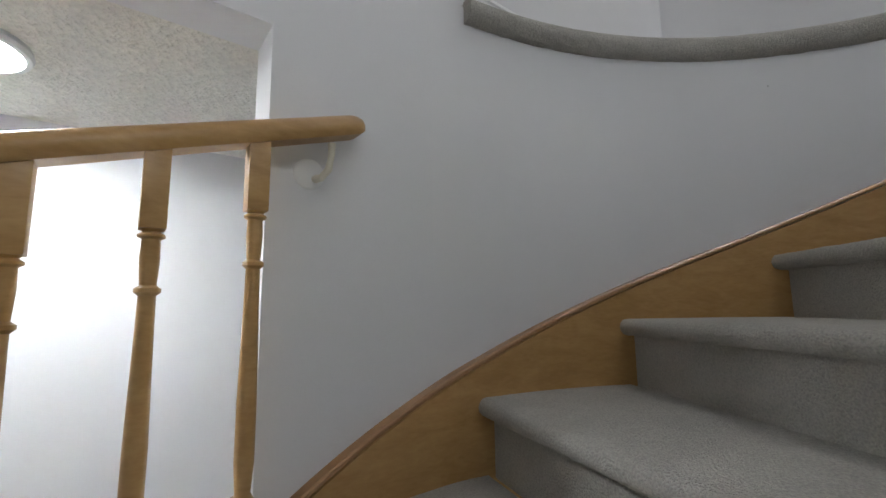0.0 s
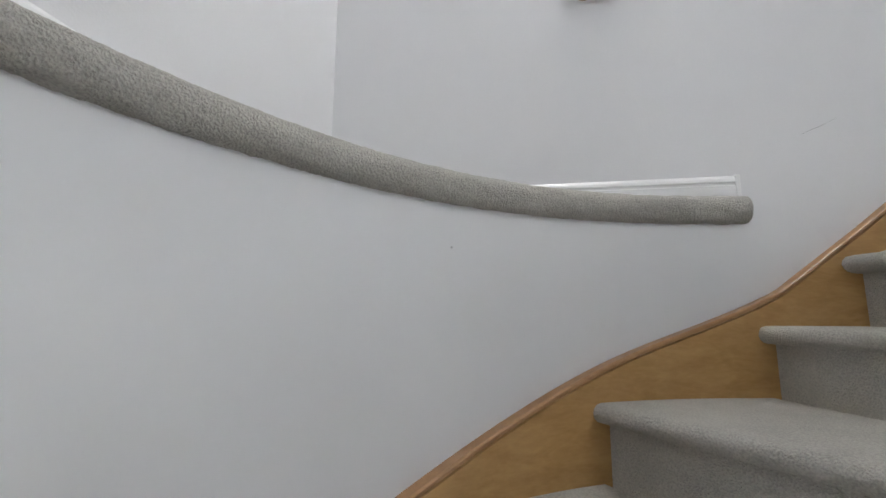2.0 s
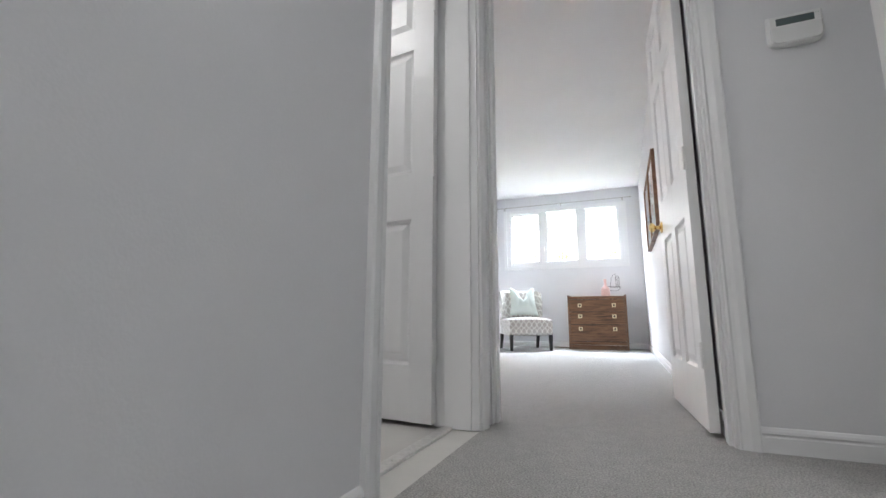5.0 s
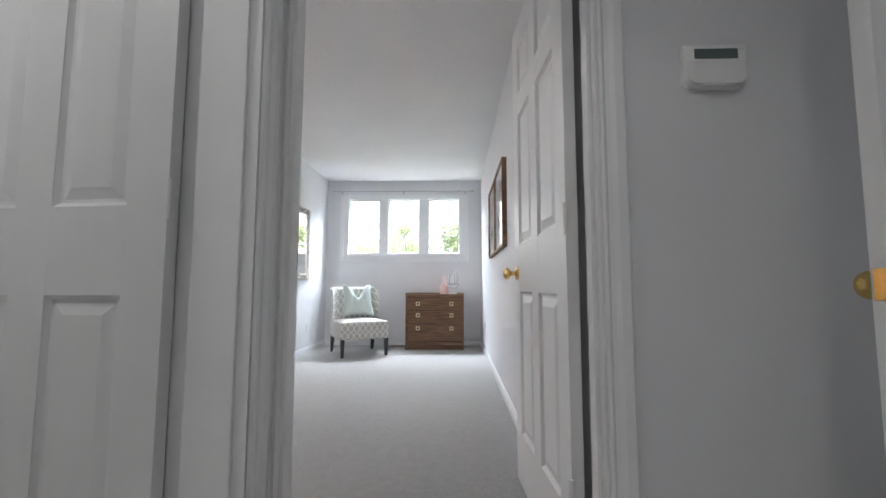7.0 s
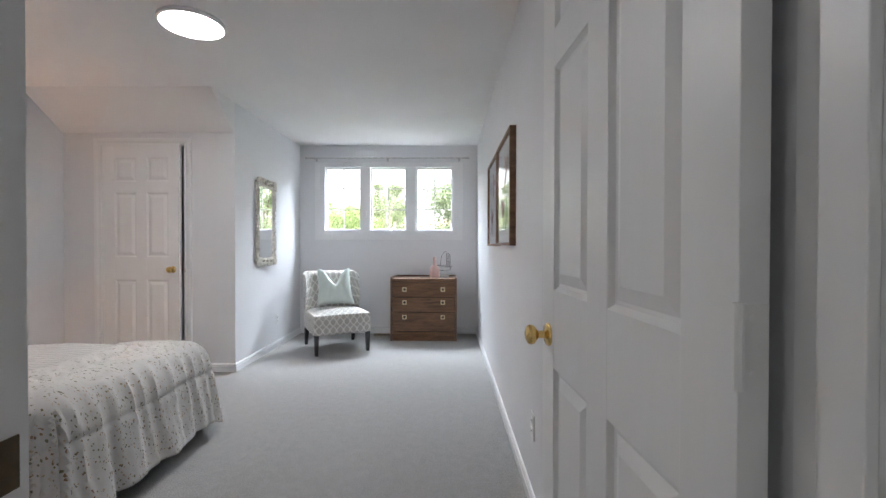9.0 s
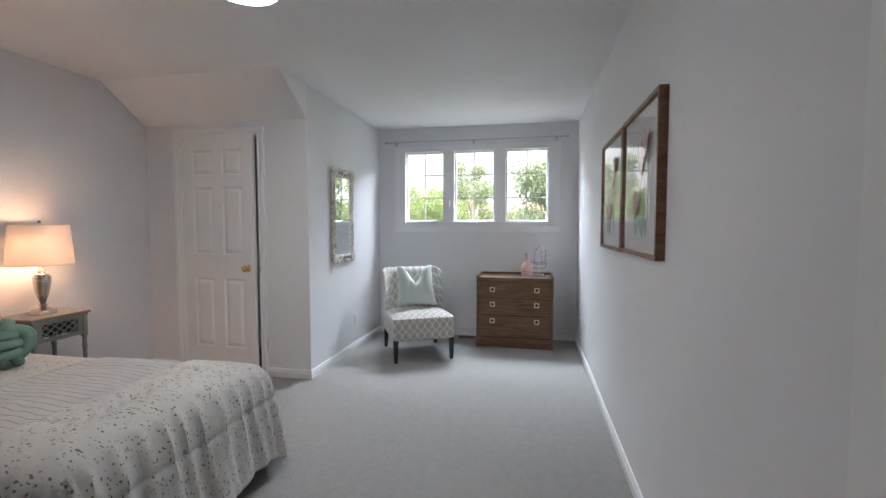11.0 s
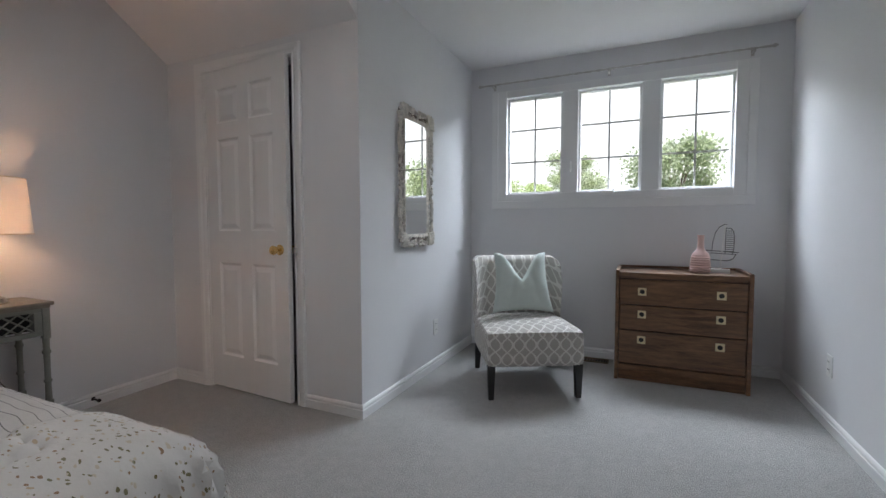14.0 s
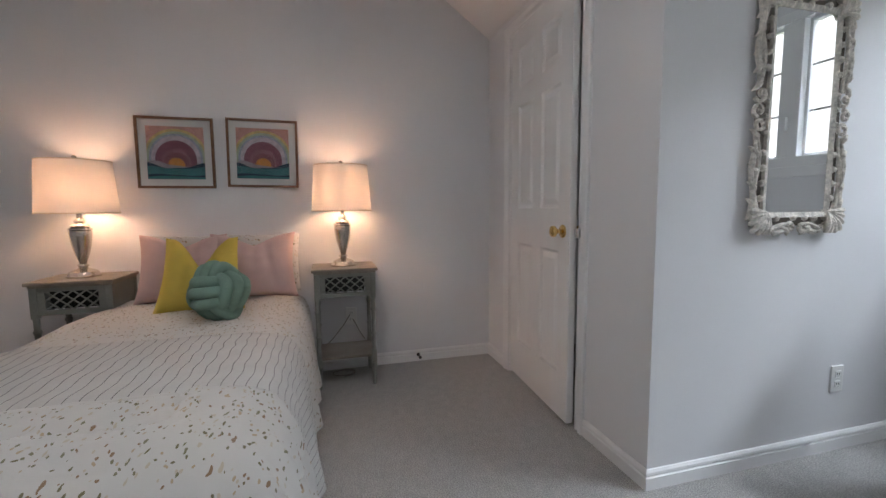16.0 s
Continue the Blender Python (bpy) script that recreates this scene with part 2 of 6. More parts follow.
snt.links.new(smix.outputs[0], snt.nodes["Material Output"].inputs[0])


def line_fabric(name, ground, ink, wave, freq, period, width, families, tilt=1.0, upright=False):
    """Fabric with wavy printed lines: across is y - z, along is x (or swapped by families)."""
    m = material(name, ground, 0.95, vary=0.05, scale=12, bump=0.3, bump_scale=260, fine=0.04)
    nt = m.node_tree
    b = nt.nodes["Principled BSDF"]
    base = b.inputs["Base Color"].links[0].from_socket
    tc = node(nt, "ShaderNodeTexCoord")
    sp = node(nt, "ShaderNodeSeparateXYZ")
    nt.links.new(tc.outputs["Object"], sp.inputs[0])

    def calc(op, a, c, d=None):
        n = node(nt, "ShaderNodeMath")
        n.operation = op
        for i, v in enumerate((a, c, d)):
            if v is None:
                continue
            if isinstance(v, (int, float)):
                n.inputs[i].default_value = v
            else:
                nt.links.new(v, n.inputs[i])
        return n.outputs[0]

    across = calc("SUBTRACT", sp.outputs[1], calc("MULTIPLY", sp.outputs[2], tilt))
    along = sp.outputs[0]
    if upright:
        across, along = along, across
    swing = calc("MULTIPLY", calc("SINE", calc("MULTIPLY", along, freq), 0.0), wave)
    mask = None
    for sg in families:
        pos = calc("ADD", across, calc("MULTIPLY", swing, sg))
        fr = calc("FRACT", calc("DIVIDE", pos, period), 0.0)
        dist = calc("ABSOLUTE", calc("SUBTRACT", fr, 0.5), 0.0)
        hit = calc("LESS_THAN", dist, width)
        mask = hit if mask is None else calc("MAXIMUM", mask, hit)
    mix = node(nt, "ShaderNodeMix")
    mix.data_type = "RGBA"
    mix.inputs[7].default_value = (*ink, 1)
    nt.links.new(mask, mix.inputs[0])
    nt.links.new(base, mix.inputs[6])
    nt.links.new(mix.outputs[2], b.inputs["Base Color"])
    return m


STRIPED = line_fabric("striped_quilt", (0.58, 0.565, 0.545), (0.16, 0.15, 0.15), 0.0032, 48.0, 0.036, 0.035, (1.0,))
OGEE = line_fabric("ogee_fabric", (0.40, 0.375, 0.345), (0.63, 0.61, 0.575), 0.0335, 36.0, 0.072, 0.09, (1.0, -1.0), upright=True)


# ---- mesh helpers ----
def box(bm, x0, y0, z0, x1, y1, z1, bevel=0.0, m=None):
    got = bmesh.ops.create_cube(bm, size=1.0, matrix=Matrix.Translation(((x0 + x1) / 2, (y0 + y1) / 2, (z0 + z1) / 2)) @ Matrix.Diagonal((abs(x1 - x0), abs(y1 - y0), abs(z1 - z0), 1)))
    vs = got["verts"]
    if bevel:
        es = list({e for v in vs for e in v.link_edges})
        r = bmesh.ops.bevel(bm, geom=es, offset=bevel, segments=2, affect="EDGES", profile=0.6)
        vs = list({v for f in r["faces"] for v in f.verts} | {v for v in vs if v.is_valid})
    if m is not None:
        bmesh.ops.transform(bm, matrix=m, verts=vs)
    return vs


def sheet(bm, x0, z0, x1, z1, y):
    """A pane of glass in the xz plane, facing -y."""
    bm.faces.new([bm.verts.new(p) for p in ((x0, y, z0), (x1, y, z0), (x1, y, z1), (x0, y, z1))])


def lathe(bm, profile, segments=24, m=None):
    """Rings of (radius, z), turned round z."""
    rings = []
    for r, z in profile:
        rings.append([bm.verts.new((r * math.cos(2 * math.pi * k / segments), r * math.sin(2 * math.pi * k / segments), z)) for k in range(segments)])
    for a, b in zip(rings, rings[1:]):
        for k in range(segments):
            bm.faces.new((a[k], a[(k + 1) % segments], b[(k + 1) % segments], b[k]))
    bm.faces.new(list(reversed(rings[0])))
    bm.faces.new(rings[-1])
    if m is not None:
        bmesh.ops.transform(bm, matrix=m, verts=[v for r in rings for v in r])
    return rings


def tube(bm, points, radius, segments=8, closed=False):
    """A round tube through points; radius may be a list."""
    pts = [Vector(p) for p in points]
    n = len(pts)
    rings = []
    up = Vector((0.31, 0.17, 0.93)).normalized()
    for i, p in enumerate(pts):
        if closed:
            t = pts[(i + 1) % n] - pts[i - 1]
        else:
            t = pts[min(i + 1, n - 1)] - pts[max(i - 1, 0)]
        t.normalize()
        a = up - t * up.dot(t)
        if a.length < 0.05:
            a = Vector((1, 0, 0)) - t * t.x
        a.normalize()
        b = t.cross(a)
        r = radius[i] if isinstance(radius, (list, tuple)) else radius
        rings.append([bm.verts.new(p + a * (r * math.cos(2 * math.pi * k / segments)) + b * (r * math.sin(2 * math.pi * k / segments))) for k in range(segments)])
    pairs = list(zip(rings, rings[1:]))
    if closed:
        pairs.append((rings[-1], rings[0]))
    for a, b in pairs:
        for k in range(segments):
            bm.faces.new((a[k], a[(k + 1) % segments], b[(k + 1) % segments], b[k]))
    if not closed:
        bm.faces.new(list(reversed(rings[0])))
        bm.faces.new(rings[-1])
    return rings


def finish(name, bm, mat, smooth=False):
    bmesh.ops.recalc_face_normals(bm, faces=bm.faces[:])
    me = bpy.data.meshes.new(name)
    bm.to_mesh(me)
    bm.free()
    me.materials.append(mat)
    if smooth:
        for p in me.polygons:
            p.use_smooth = True
        me.set_sharp_from_angle(angle=radians(40))
    return me


def part(name, bm, mat, parent, label="", smooth=False):
    ob = new(name, finish(name, bm, mat, smooth))
    ob.parent = parent
    return tagged(ob, label)


def thing(name, label, category, m=None, group="", kind=""):
    ob = new(name)
    ob.empty_display_size = 0.1
    if m is not None:
        ob.matrix_world = m
    return tagged(ob, label, category, group, kind)


def solid(name, bm, mat, label, category, m=None, group="", kind="", smooth=False):
    ob = new(name, finish(name, bm, mat, smooth))
    if m is not None:
        ob.matrix_world = m
    return tagged(ob, label, category, group, kind)


def structure(name, boxes, mat, label, category="wall"):
    bm = bmesh.new()
    for b in boxes:
        box(bm, *b)
    return solid(name, bm, mat, label, category, kind="structure")


# ---- plan ----
XB, XR, XA = -4.63, -0.775, -3.07      # bed wall, print wall, alcove cheek
YC, YB, YS = 6.44, 8.14, 6.05          # closet wall, window wall, foot of the slope
YD, YH = 3.05, 2.93                    # door wall: bedroom face, hall face
W, YN = -1.615, -0.19                 # stair walls
H = 2.43
OL, OR = -1.60, -0.787                 # bedroom doorway
BD = 0.18                              # depth of the bathroom wall
CX, CY, RAD = -0.105, 1.32, 1.51        # curved stair wall
RISE = 0.19
LOW = -2.66
EX = 1.7                               # far stairwell wall

structure("floor", [(XB, YD, -0.2, XR, YB, 0), (OL - 0.018, YH, -0.2, OR + 0.018, YD, 0), (W, 1.66, -0.2, EX, YH, 0)], CARPET, "pale grey cut-pile carpet floor", "floor")
structure("ceiling", [(XB - 0.12, YD, H, XR + 0.12, YB + 0.12, H + 0.15), (-3.6, YN - 0.12, H, EX + 0.12, YD, H + 0.15)], CEIL, "smooth white painted ceiling", "ceiling")
structure("wall_bed", [(XB - 0.12, YD, -0.2, XB, YB, H)], WALL, "pale grey-white painted wall behind the bed")
structure("wall_print", [(XR, YD, -0.2, XR + 0.12, YB + 0.12, H)], WALL, "pale grey-white painted wall with framed prints")
structure("wall_cheek", [(XA - 0.1, YC, -0.2, XA, YB, H)], WALL, "pale painted dormer cheek wall")
DL, DR = -4.275, -3.53                 # closet doorway
structure("wall_closet", [(XB, YC, -0.2, DL - 0.014, YC + 0.1, 2.35), (DL - 0.014, YC, 2.05, DR + 0.014, YC + 0.1, 2.35), (DR + 0.014, YC, -0.2, XA - 0.1, YC + 0.1, 2.35)], WALL, "pale painted closet wall")
structure("wall_closet_back", [(XB, 7.2, -0.2, XA - 0.1, 7.3, H)], WALL, "plain closet back wall")
bm = bmesh.new()
sl = [(YS, H), (YC + 0.02, 2.14), (YC + 0.02, H + 0.02), (YS, H + 0.02)]
a = [bm.verts.new((XB, y, z)) for y, z in sl]
b = [bm.verts.new((XA - 0.0015, y, z)) for y, z in sl]
bm.faces.new(a), bm.faces.new(list(reversed(b)))
for k in range(4):
    bm.faces.new((a[k], b[k], b[(k + 1) % 4], a[(k + 1) % 4]))
solid("ceiling_slope", bm, CEIL, "sloped white painted ceiling above the closet", "ceiling", kind="structure")
# window wall with its opening
WX0, WX1, WZ0, WZ1 = -2.79, -1.05, 1.295, 2.18
structure("wall_window", [(XA - 0.1, YB, -0.2, WX0, YB + 0.16, H), (WX1, YB, -0.2, XR, YB + 0.16, H), (WX0, YB, -0.2, WX1, YB + 0.16, WZ0), (WX0, YB, WZ1, WX1, YB + 0.16, H), (XA - 0.1, YB + 0.16, -0.2, XA - 0.09, YB + 0.17, H)], WALL, "pale painted wall under and round the window")
structure("wall_door", [(XB, YH, -0.2, OL - 0.018, YD, H), (OR + 0.018, YH, -0.2, 0.40, YD, H), (0.40, YH, 2.05, 1.16, YD, H), (1.16, YH, -0.2, EX, YD, H), (OL - 0.018, YH, 2.05, OR + 0.018, YD, H)], WALL, "pale grey-blue painted wall with the bedroom doorway")
# unseen room shell added behind the landing's assumed doorway with the fill lamp
structure("wall_unseen_room", [(XR + 0.12, 5.0, -0.2, EX + 0.12, 5.1, H), (EX, YD, -0.2, EX + 0.12, 5.0, H)], WALL, "plain painted wall of the unseen added room")
structure("floor_unseen_room", [(XR + 0.12, YD, -0.2, EX, 5.0, 0), (0.40, YH, -0.2, 1.16, YD, 0)], CARPET, "pale grey carpet floor of the unseen added room", "floor")
structure("ceiling_unseen_room", [(XR + 0.12, YD, H, EX + 0.12, 5.1, H + 0.15)], CEIL, "smooth white ceiling of the unseen added room", "ceiling")
# bathroom beyond the hall
BL, BR = 2.062, 2.825
structure("wall_hall", [(W - BD, YN, LOW, W, BL - 0.0015, H), (W - BD, BL - 0.0015, 2.05, W, BR + 0.0015, H), (W - BD, BR + 0.0015, LOW, W, YH, H), (W - BD, BL - 0.0015, LOW, W, BR + 0.0015, -0.1)], WALL, "pale grey painted hall wall beside the stairs")
structure("wall_bath", [(-3.6, 1.2, -0.2, -3.5, YH, H), (-3.5, 1.2, -0.2, W - BD, 1.3, H)], WALL, "plain white bathroom wall")
structure("floor_bath", [(-3.5, 1.3, -0.2, W - BD, YH, -0.004), (W - BD, BL - 0.001, -0.1, W, BR + 0.001, -0.004)], TILE, "pale vinyl bathroom floor", "floor")
# stairwell
NX = 0.215
structure("wall_stair", [(W - 0.12, YN - 0.12, LOW, NX, YN, H), (NX, YN - 0.12, -0.3, EX, YN, H)], WALL, "pale painted stairwell wall ending at the lower hall")
structure("wall_east", [(EX, -1.24, LOW, EX + 0.12, YH, H)], WALL, "plain painted stairwell wall")
structure("wall_lower", [(-1.0, -1.24, LOW, EX, -1.12, -0.3), (-1.1, -1.24, LOW, -1.0, YN - 0.12, -0.3)], WALL, "white painted wall of the lower hall")
structure("ceiling_lower", [(-1.0, -1.12, -0.3, EX, YN - 0.12, -0.2)], POPCORN, "stippled off-white ceiling of the lower hall", "ceiling")
structure("floor_lower", [(-1.0, -1.12, LOW - 0.1, EX, 1.6, LOW)], STAIRCARPET, "beige carpet floor of the lower hall", "floor")
structure("wall_landing_face", [(-0.45, 1.66, LOW, EX, 1.74, -0.2)], WALL, "plain painted wall under the landing")

# curved wall under the carpeted ledge
bm = bmesh.new()
N = 48


def arc_point(a, out=0.0):
    """A point of the curved wall at a radians round, out metres in front; its ends run flush into the straight walls."""
    d = min(a, math.pi / 2 - a)
    u = min(max((math.degrees(d) - 3) / 7, 0), 1)
    u = u * u * (3 - 2 * u)
    r = RAD / math.cos(d) * (1 - u) + RAD * u - out
    return CX + r * math.cos(math.pi + a), CY + r * math.sin(math.pi + a)


arc = [arc_point(math.pi / 2 * k / N) for k in range(N + 1)]
lo = [bm.verts.new((x, y, LOW)) for x, y in arc]
hi = [bm.verts.new((x, y, -0.03)) for x, y in arc]
for k in range(2, N - 2):
    bm.faces.new((lo[k], lo[k + 1], hi[k + 1], hi[k]))
corner = bm.verts.new((W, YN, -0.03))
for k in range(2, N - 2):
    bm.faces.new((hi[k], hi[k + 1], corner))
bmesh.ops.delete(bm, geom=[v for v in bm.verts if not v.link_faces], context="VERTS")
cw = solid("wall_curved", bm, WALLBOW, "pale curved painted stair wall", "wall", kind="structure", smooth=True)
bm = bmesh.new()
vs = [bm.verts.new((x, y, -0.026)) for x, y in arc[4:45]] + [bm.verts.new((W, YN, -0.026))]
bm.faces.new(vs)
solid("ledge_carpet", bm, STAIRCARPET, "beige carpet on the ledge above the curved wall", "carpet", kind="structure")


def rounded_profile(r, h, n=8):
    pts = [(0.0, 0.004)]
    for k in range(n + 1):
        a = math.pi / 2 - math.pi * k / n
        pts.append((r * math.cos(a) + 0.012, -h / 2 + 0.006 + (h / 2) * math.sin(a)))
    pts.append((-0.01, -h + 0.004))
    pts.append((-0.02, -h / 2))
    return pts


bm = bmesh.new()
prof = [(o, z - 0.018) for o, z in rounded_profile(0.032, 0.078, 18)]
A0, A1 = 188.3, 262.0
M = 420
rings = []
for k in range(M + 1):
    ang = math.radians(A0 + (A1 - A0) * k / M)
    ring = []
    slim = 1 - 0.08 * k / M
    for j, (o, z) in enumerate(prof):
        o, z = o * slim, -0.014 + (z + 0.014) * slim - 0.010 * math.sin(math.pi * k / M)
        w = 0.003 * noise.noise(Vector((k * 0.1, j * 0.3, 2.0))) + 0.0024 * noise.noise(Vector((k * 0.5, j * 0.8, 7.0)))
        ring.append(bm.verts.new((*arc_point(ang - math.pi, o - w), z + w)))
    rings.append(ring)
for a, b in zip(rings, rings[1:]):
    for j in range(len(prof)):
        bm.faces.new((a[j], a[(j + 1) % len(prof)], b[(j + 1) % len(prof)], b[j]))
bm.faces.new(rings[0]), bm.faces.new(list(reversed(rings[-1])))
solid("carpet_edge", bm, STAIRCARPET, "beige carpet rolled over the curved ledge edge", "carpet edge", smooth=True)

# stairs: outer end of each nosing, its direction, in order downwards
NOSES = [(-1.615, 1.577, 2), (-1.615, 1.345, 7), (-1.60, 1.105, 20), (-1.445, 0.63, 39), (-1.21, 0.235, 52), (-0.81, -0.06, 63), (-0.365, -0.25, 75),
         (-0.075, -0.27, 84), (0.15, -0.27, 88), (0.38, -0.27, 90), (0.6, -0.27, 90), (0.8, -0.27, 90), (1.0, -0.27, 90), (1.2, -0.27, 90)]


def stair_step(i):
    """One carpeted step: rounded nosing, riser below, tread back to the next riser."""
    x, y, d = NOSES[i]
    dv = Vector((math.cos(radians(d)), math.sin(radians(d)), 0))
    nv = Vector((dv.y, -dv.x, 0))
    if nv.dot(Vector((0.4, -0.6, 0))) < 0:
        nv = -nv
    if i:
        px, py, pd = NOSES[i - 1]
        pv = Vector((math.cos(radians(pd)), math.sin(radians(pd)), 0))
    L, z = 1.18, -RISE * i
    rings = []
    n = 150
    for k in range(n + 1):
        s = L * k / n
        o = Vector((x, y, 0)) + dv * s
        back = Vector((px, py, 0)) + pv * s if i else Vector((o.x, 1.66, 0))
        pts = [back + Vector((0, 0, z)), back.lerp(o, 0.6) + Vector((0, 0, z))]
        w = 0.0015 * noise.noise(Vector((k * 0.13, i * 3.1, 0)))
        for q in range(7):
            a = math.pi / 2 - math.pi * q / 6
            tuft = w + 0.0016 * noise.noise(Vector((k * 0.8, q * 0.9, i * 5.3)))
            pts.append(o + nv * (0.024 * math.cos(a) + tuft) + Vector((0, 0, z - 0.024 + 0.024 * math.sin(a) + tuft)))
        pts.append(o - nv * 0.022 + Vector((0, 0, z - 0.05)))
        pts.append(o - nv * 0.022 + Vector((0, 0, z - RISE - 0.01)))
        rings.append(pts)
    step = thing("stair_step", "beige carpeted winder step with a rounded nosing", "stair step", group="winding stair steps")
    for name, j0, j1 in (("tread", 0, 2), ("nosing", 1, 9), ("riser", 8, 11)):
        bm = bmesh.new()
        strips = [[bm.verts.new(p) for p in ring[j0:j1]] for ring in rings]
        for a, b in zip(strips, strips[1:]):
            for j in range(len(a) - 1):
                bm.faces.new((a[j], a[j + 1], b[j + 1], b[j]))
        part(name, bm, STAIRCARPET, step, smooth=True)
    return step


for i in range(len(NOSES)):
    stair_step(i)

# stringer board along the wall: distance along the wall, height of its top edge
KNOTS = [(-0.1, 0.05), (0.0, 0.05), (0.186, -0.108), (0.41, -0.285), (0.959, -0.487), (1.42, -0.67), (1.918, -0.853), (2.39, -1.04), (2.75, -1.2), (3.0, -1.36), (3.2, -1.55)]


def wall_point(s, out):
    """A point s metres down along the stair wall from the top nosing, out metres in front of it."""
    if s < 0.255:
        return W + out, 1.575 - s
    a = (s - 0.255) / RAD
    if a < math.pi / 2:
        return arc_point(a, out)
    return CX + (a - math.pi / 2) * RAD, YN + out


def top_at(s):
    for k in range(len(KNOTS) - 1):
        s0, z0 = KNOTS[k]
        s1, z1 = KNOTS[k + 1]
        if s <= s1 or k == len(KNOTS) - 2:
            break
    u = (s - s0) / (s1 - s0)
    if k < 3:
        return z0 + (z1 - z0) * u
    m0 = (z1 - KNOTS[k - 1][1]) / (s1 - KNOTS[k - 1][0]) * (s1 - s0)
    m1 = (KNOTS[min(k + 2, len(KNOTS) - 1)][1] - z0) / (KNOTS[min(k + 2, len(KNOTS) - 1)][0] - s0) * (s1 - s0)
    return (2 * u**3 - 3 * u**2 + 1) * z0 + (u**3 - 2 * u**2 + u) * m0 + (3 * u**2 - 2 * u**3) * z1 + (u**3 - u**2) * m1


def sweep_wall(bm, s0, s1, section, n=130):
    rings = []
    for k in range(n + 1):
        s = s0 + (s1 - s0) * k / n
        zt = top_at(s)
        rings.append([bm.verts.new((*wall_point(s, o), zt + z)) for o, z in section])
    for a, b in zip(rings, rings[1:]):
        for j in range(len(section)):
            bm.faces.new((a[j], a[(j + 1) % len(section)], b[(j + 1) % len(section)], b[j]))
    bm.faces.new(rings[0]), bm.faces.new(list(reversed(rings[-1])))


stringer = thing("stair_stringer", "honey-stained wooden stringer board along the stair wall", "stringer")
bm = bmesh.new()
sweep_wall(bm, -0.08, 2.93, [(0.0, -0.42), (0.03, -0.42), (0.03, -0.0185), (0.027, -0.0165), (0.0, -0.0165)])
part("board", bm, OAK, stringer, smooth=True)
bm = bmesh.new()
sweep_wall(bm, -0.08, 2.93, [(0.0, -0.0142), (0.026, -0.0142), (0.0305, -0.0125), (0.0305, -0.005), (0.026, 0.0), (0.0, 0.001)])
part("cap_strip", bm, OAKCAP, stringer, "thin darker reddish cap strip", smooth=True)


# ---- trim ----
def run_trim(name, points, section, mat, label, category, parent=None):
    """A moulding along a line of plan points (x, y); section in (out, z), out to the left of the way walked."""
    bm = bmesh.new()
    P = [Vector(p) for p in points]
    rings = []
    for i, p in enumerate(P):
        t0 = (P[i] - P[i - 1]).normalized() if i else (P[1] - P[0]).normalized()
        t1 = (P[i + 1] - P[i]).normalized() if i < len(P) - 1 else t0
        n0, n1 = Vector((-t0.y, t0.x)), Vector((-t1.y, t1.x))
        b = n0 + n1
        b = b / max(b.dot(n0), 0.2)
        rings.append([bm.verts.new((p.x + b.x * o, p.y + b.y * o, z)) for o, z in section])
    for a, b in zip(rings, rings[1:]):
        for j in range(len(section)):
            bm.faces.new((a[j], a[(j + 1) % len(section)], b[(j + 1) % len(section)], b[j]))
    bm.faces.new(rings[0]), bm.faces.new(list(reversed(rings[-1])))
    if parent:
        return part(name, bm, mat, parent)
    return solid(name, bm, mat, label, category, kind="structure")


BASE = [(0, 0), (0.013, 0), (0.013, 0.046), (0.008, 0.050), (0.008, 0.054), (0.013, 0.058), (0.011, 0.066), (0.005, 0.074), (0, 0.076)]
BLABEL = "white painted baseboard with a moulded top"
CW = 0.066                             # casing width
for pts in ([(XR, YD + 0.02), (XR, YB), (XA, YB), (XA, YC), (DR + CW, YC)],
            [(DL - CW, YC), (XB, YC), (XB, YD), (OL - CW, YD)],
            [(W, 1.655), (W, BL - CW + 0.01)][::-1],
            [(EX, YH), (1.16 + CW, YH)], [(0.40 - CW, YH), (OR + CW, YH)]):
    run_trim("baseboard", pts, BASE, TRIM, BLABEL, "baseboard")
run_trim("baseboard", [(-0.33, YN), (W, YN), (W, 1.09)][::-1], [(o, z * 1.12 - 0.026) for o, z in BASE], TRIM, "white painted baseboard above the curved ledge", "baseboard")
bm = bmesh.new()
box(bm, W + 0.0002, 1.0902, -0.026, W + 0.0135, 1.103, 0.0594, 0.002)
solid("trim", bm, TRIM, "white painted end return of the ledge baseboard", "trim", kind="structure")


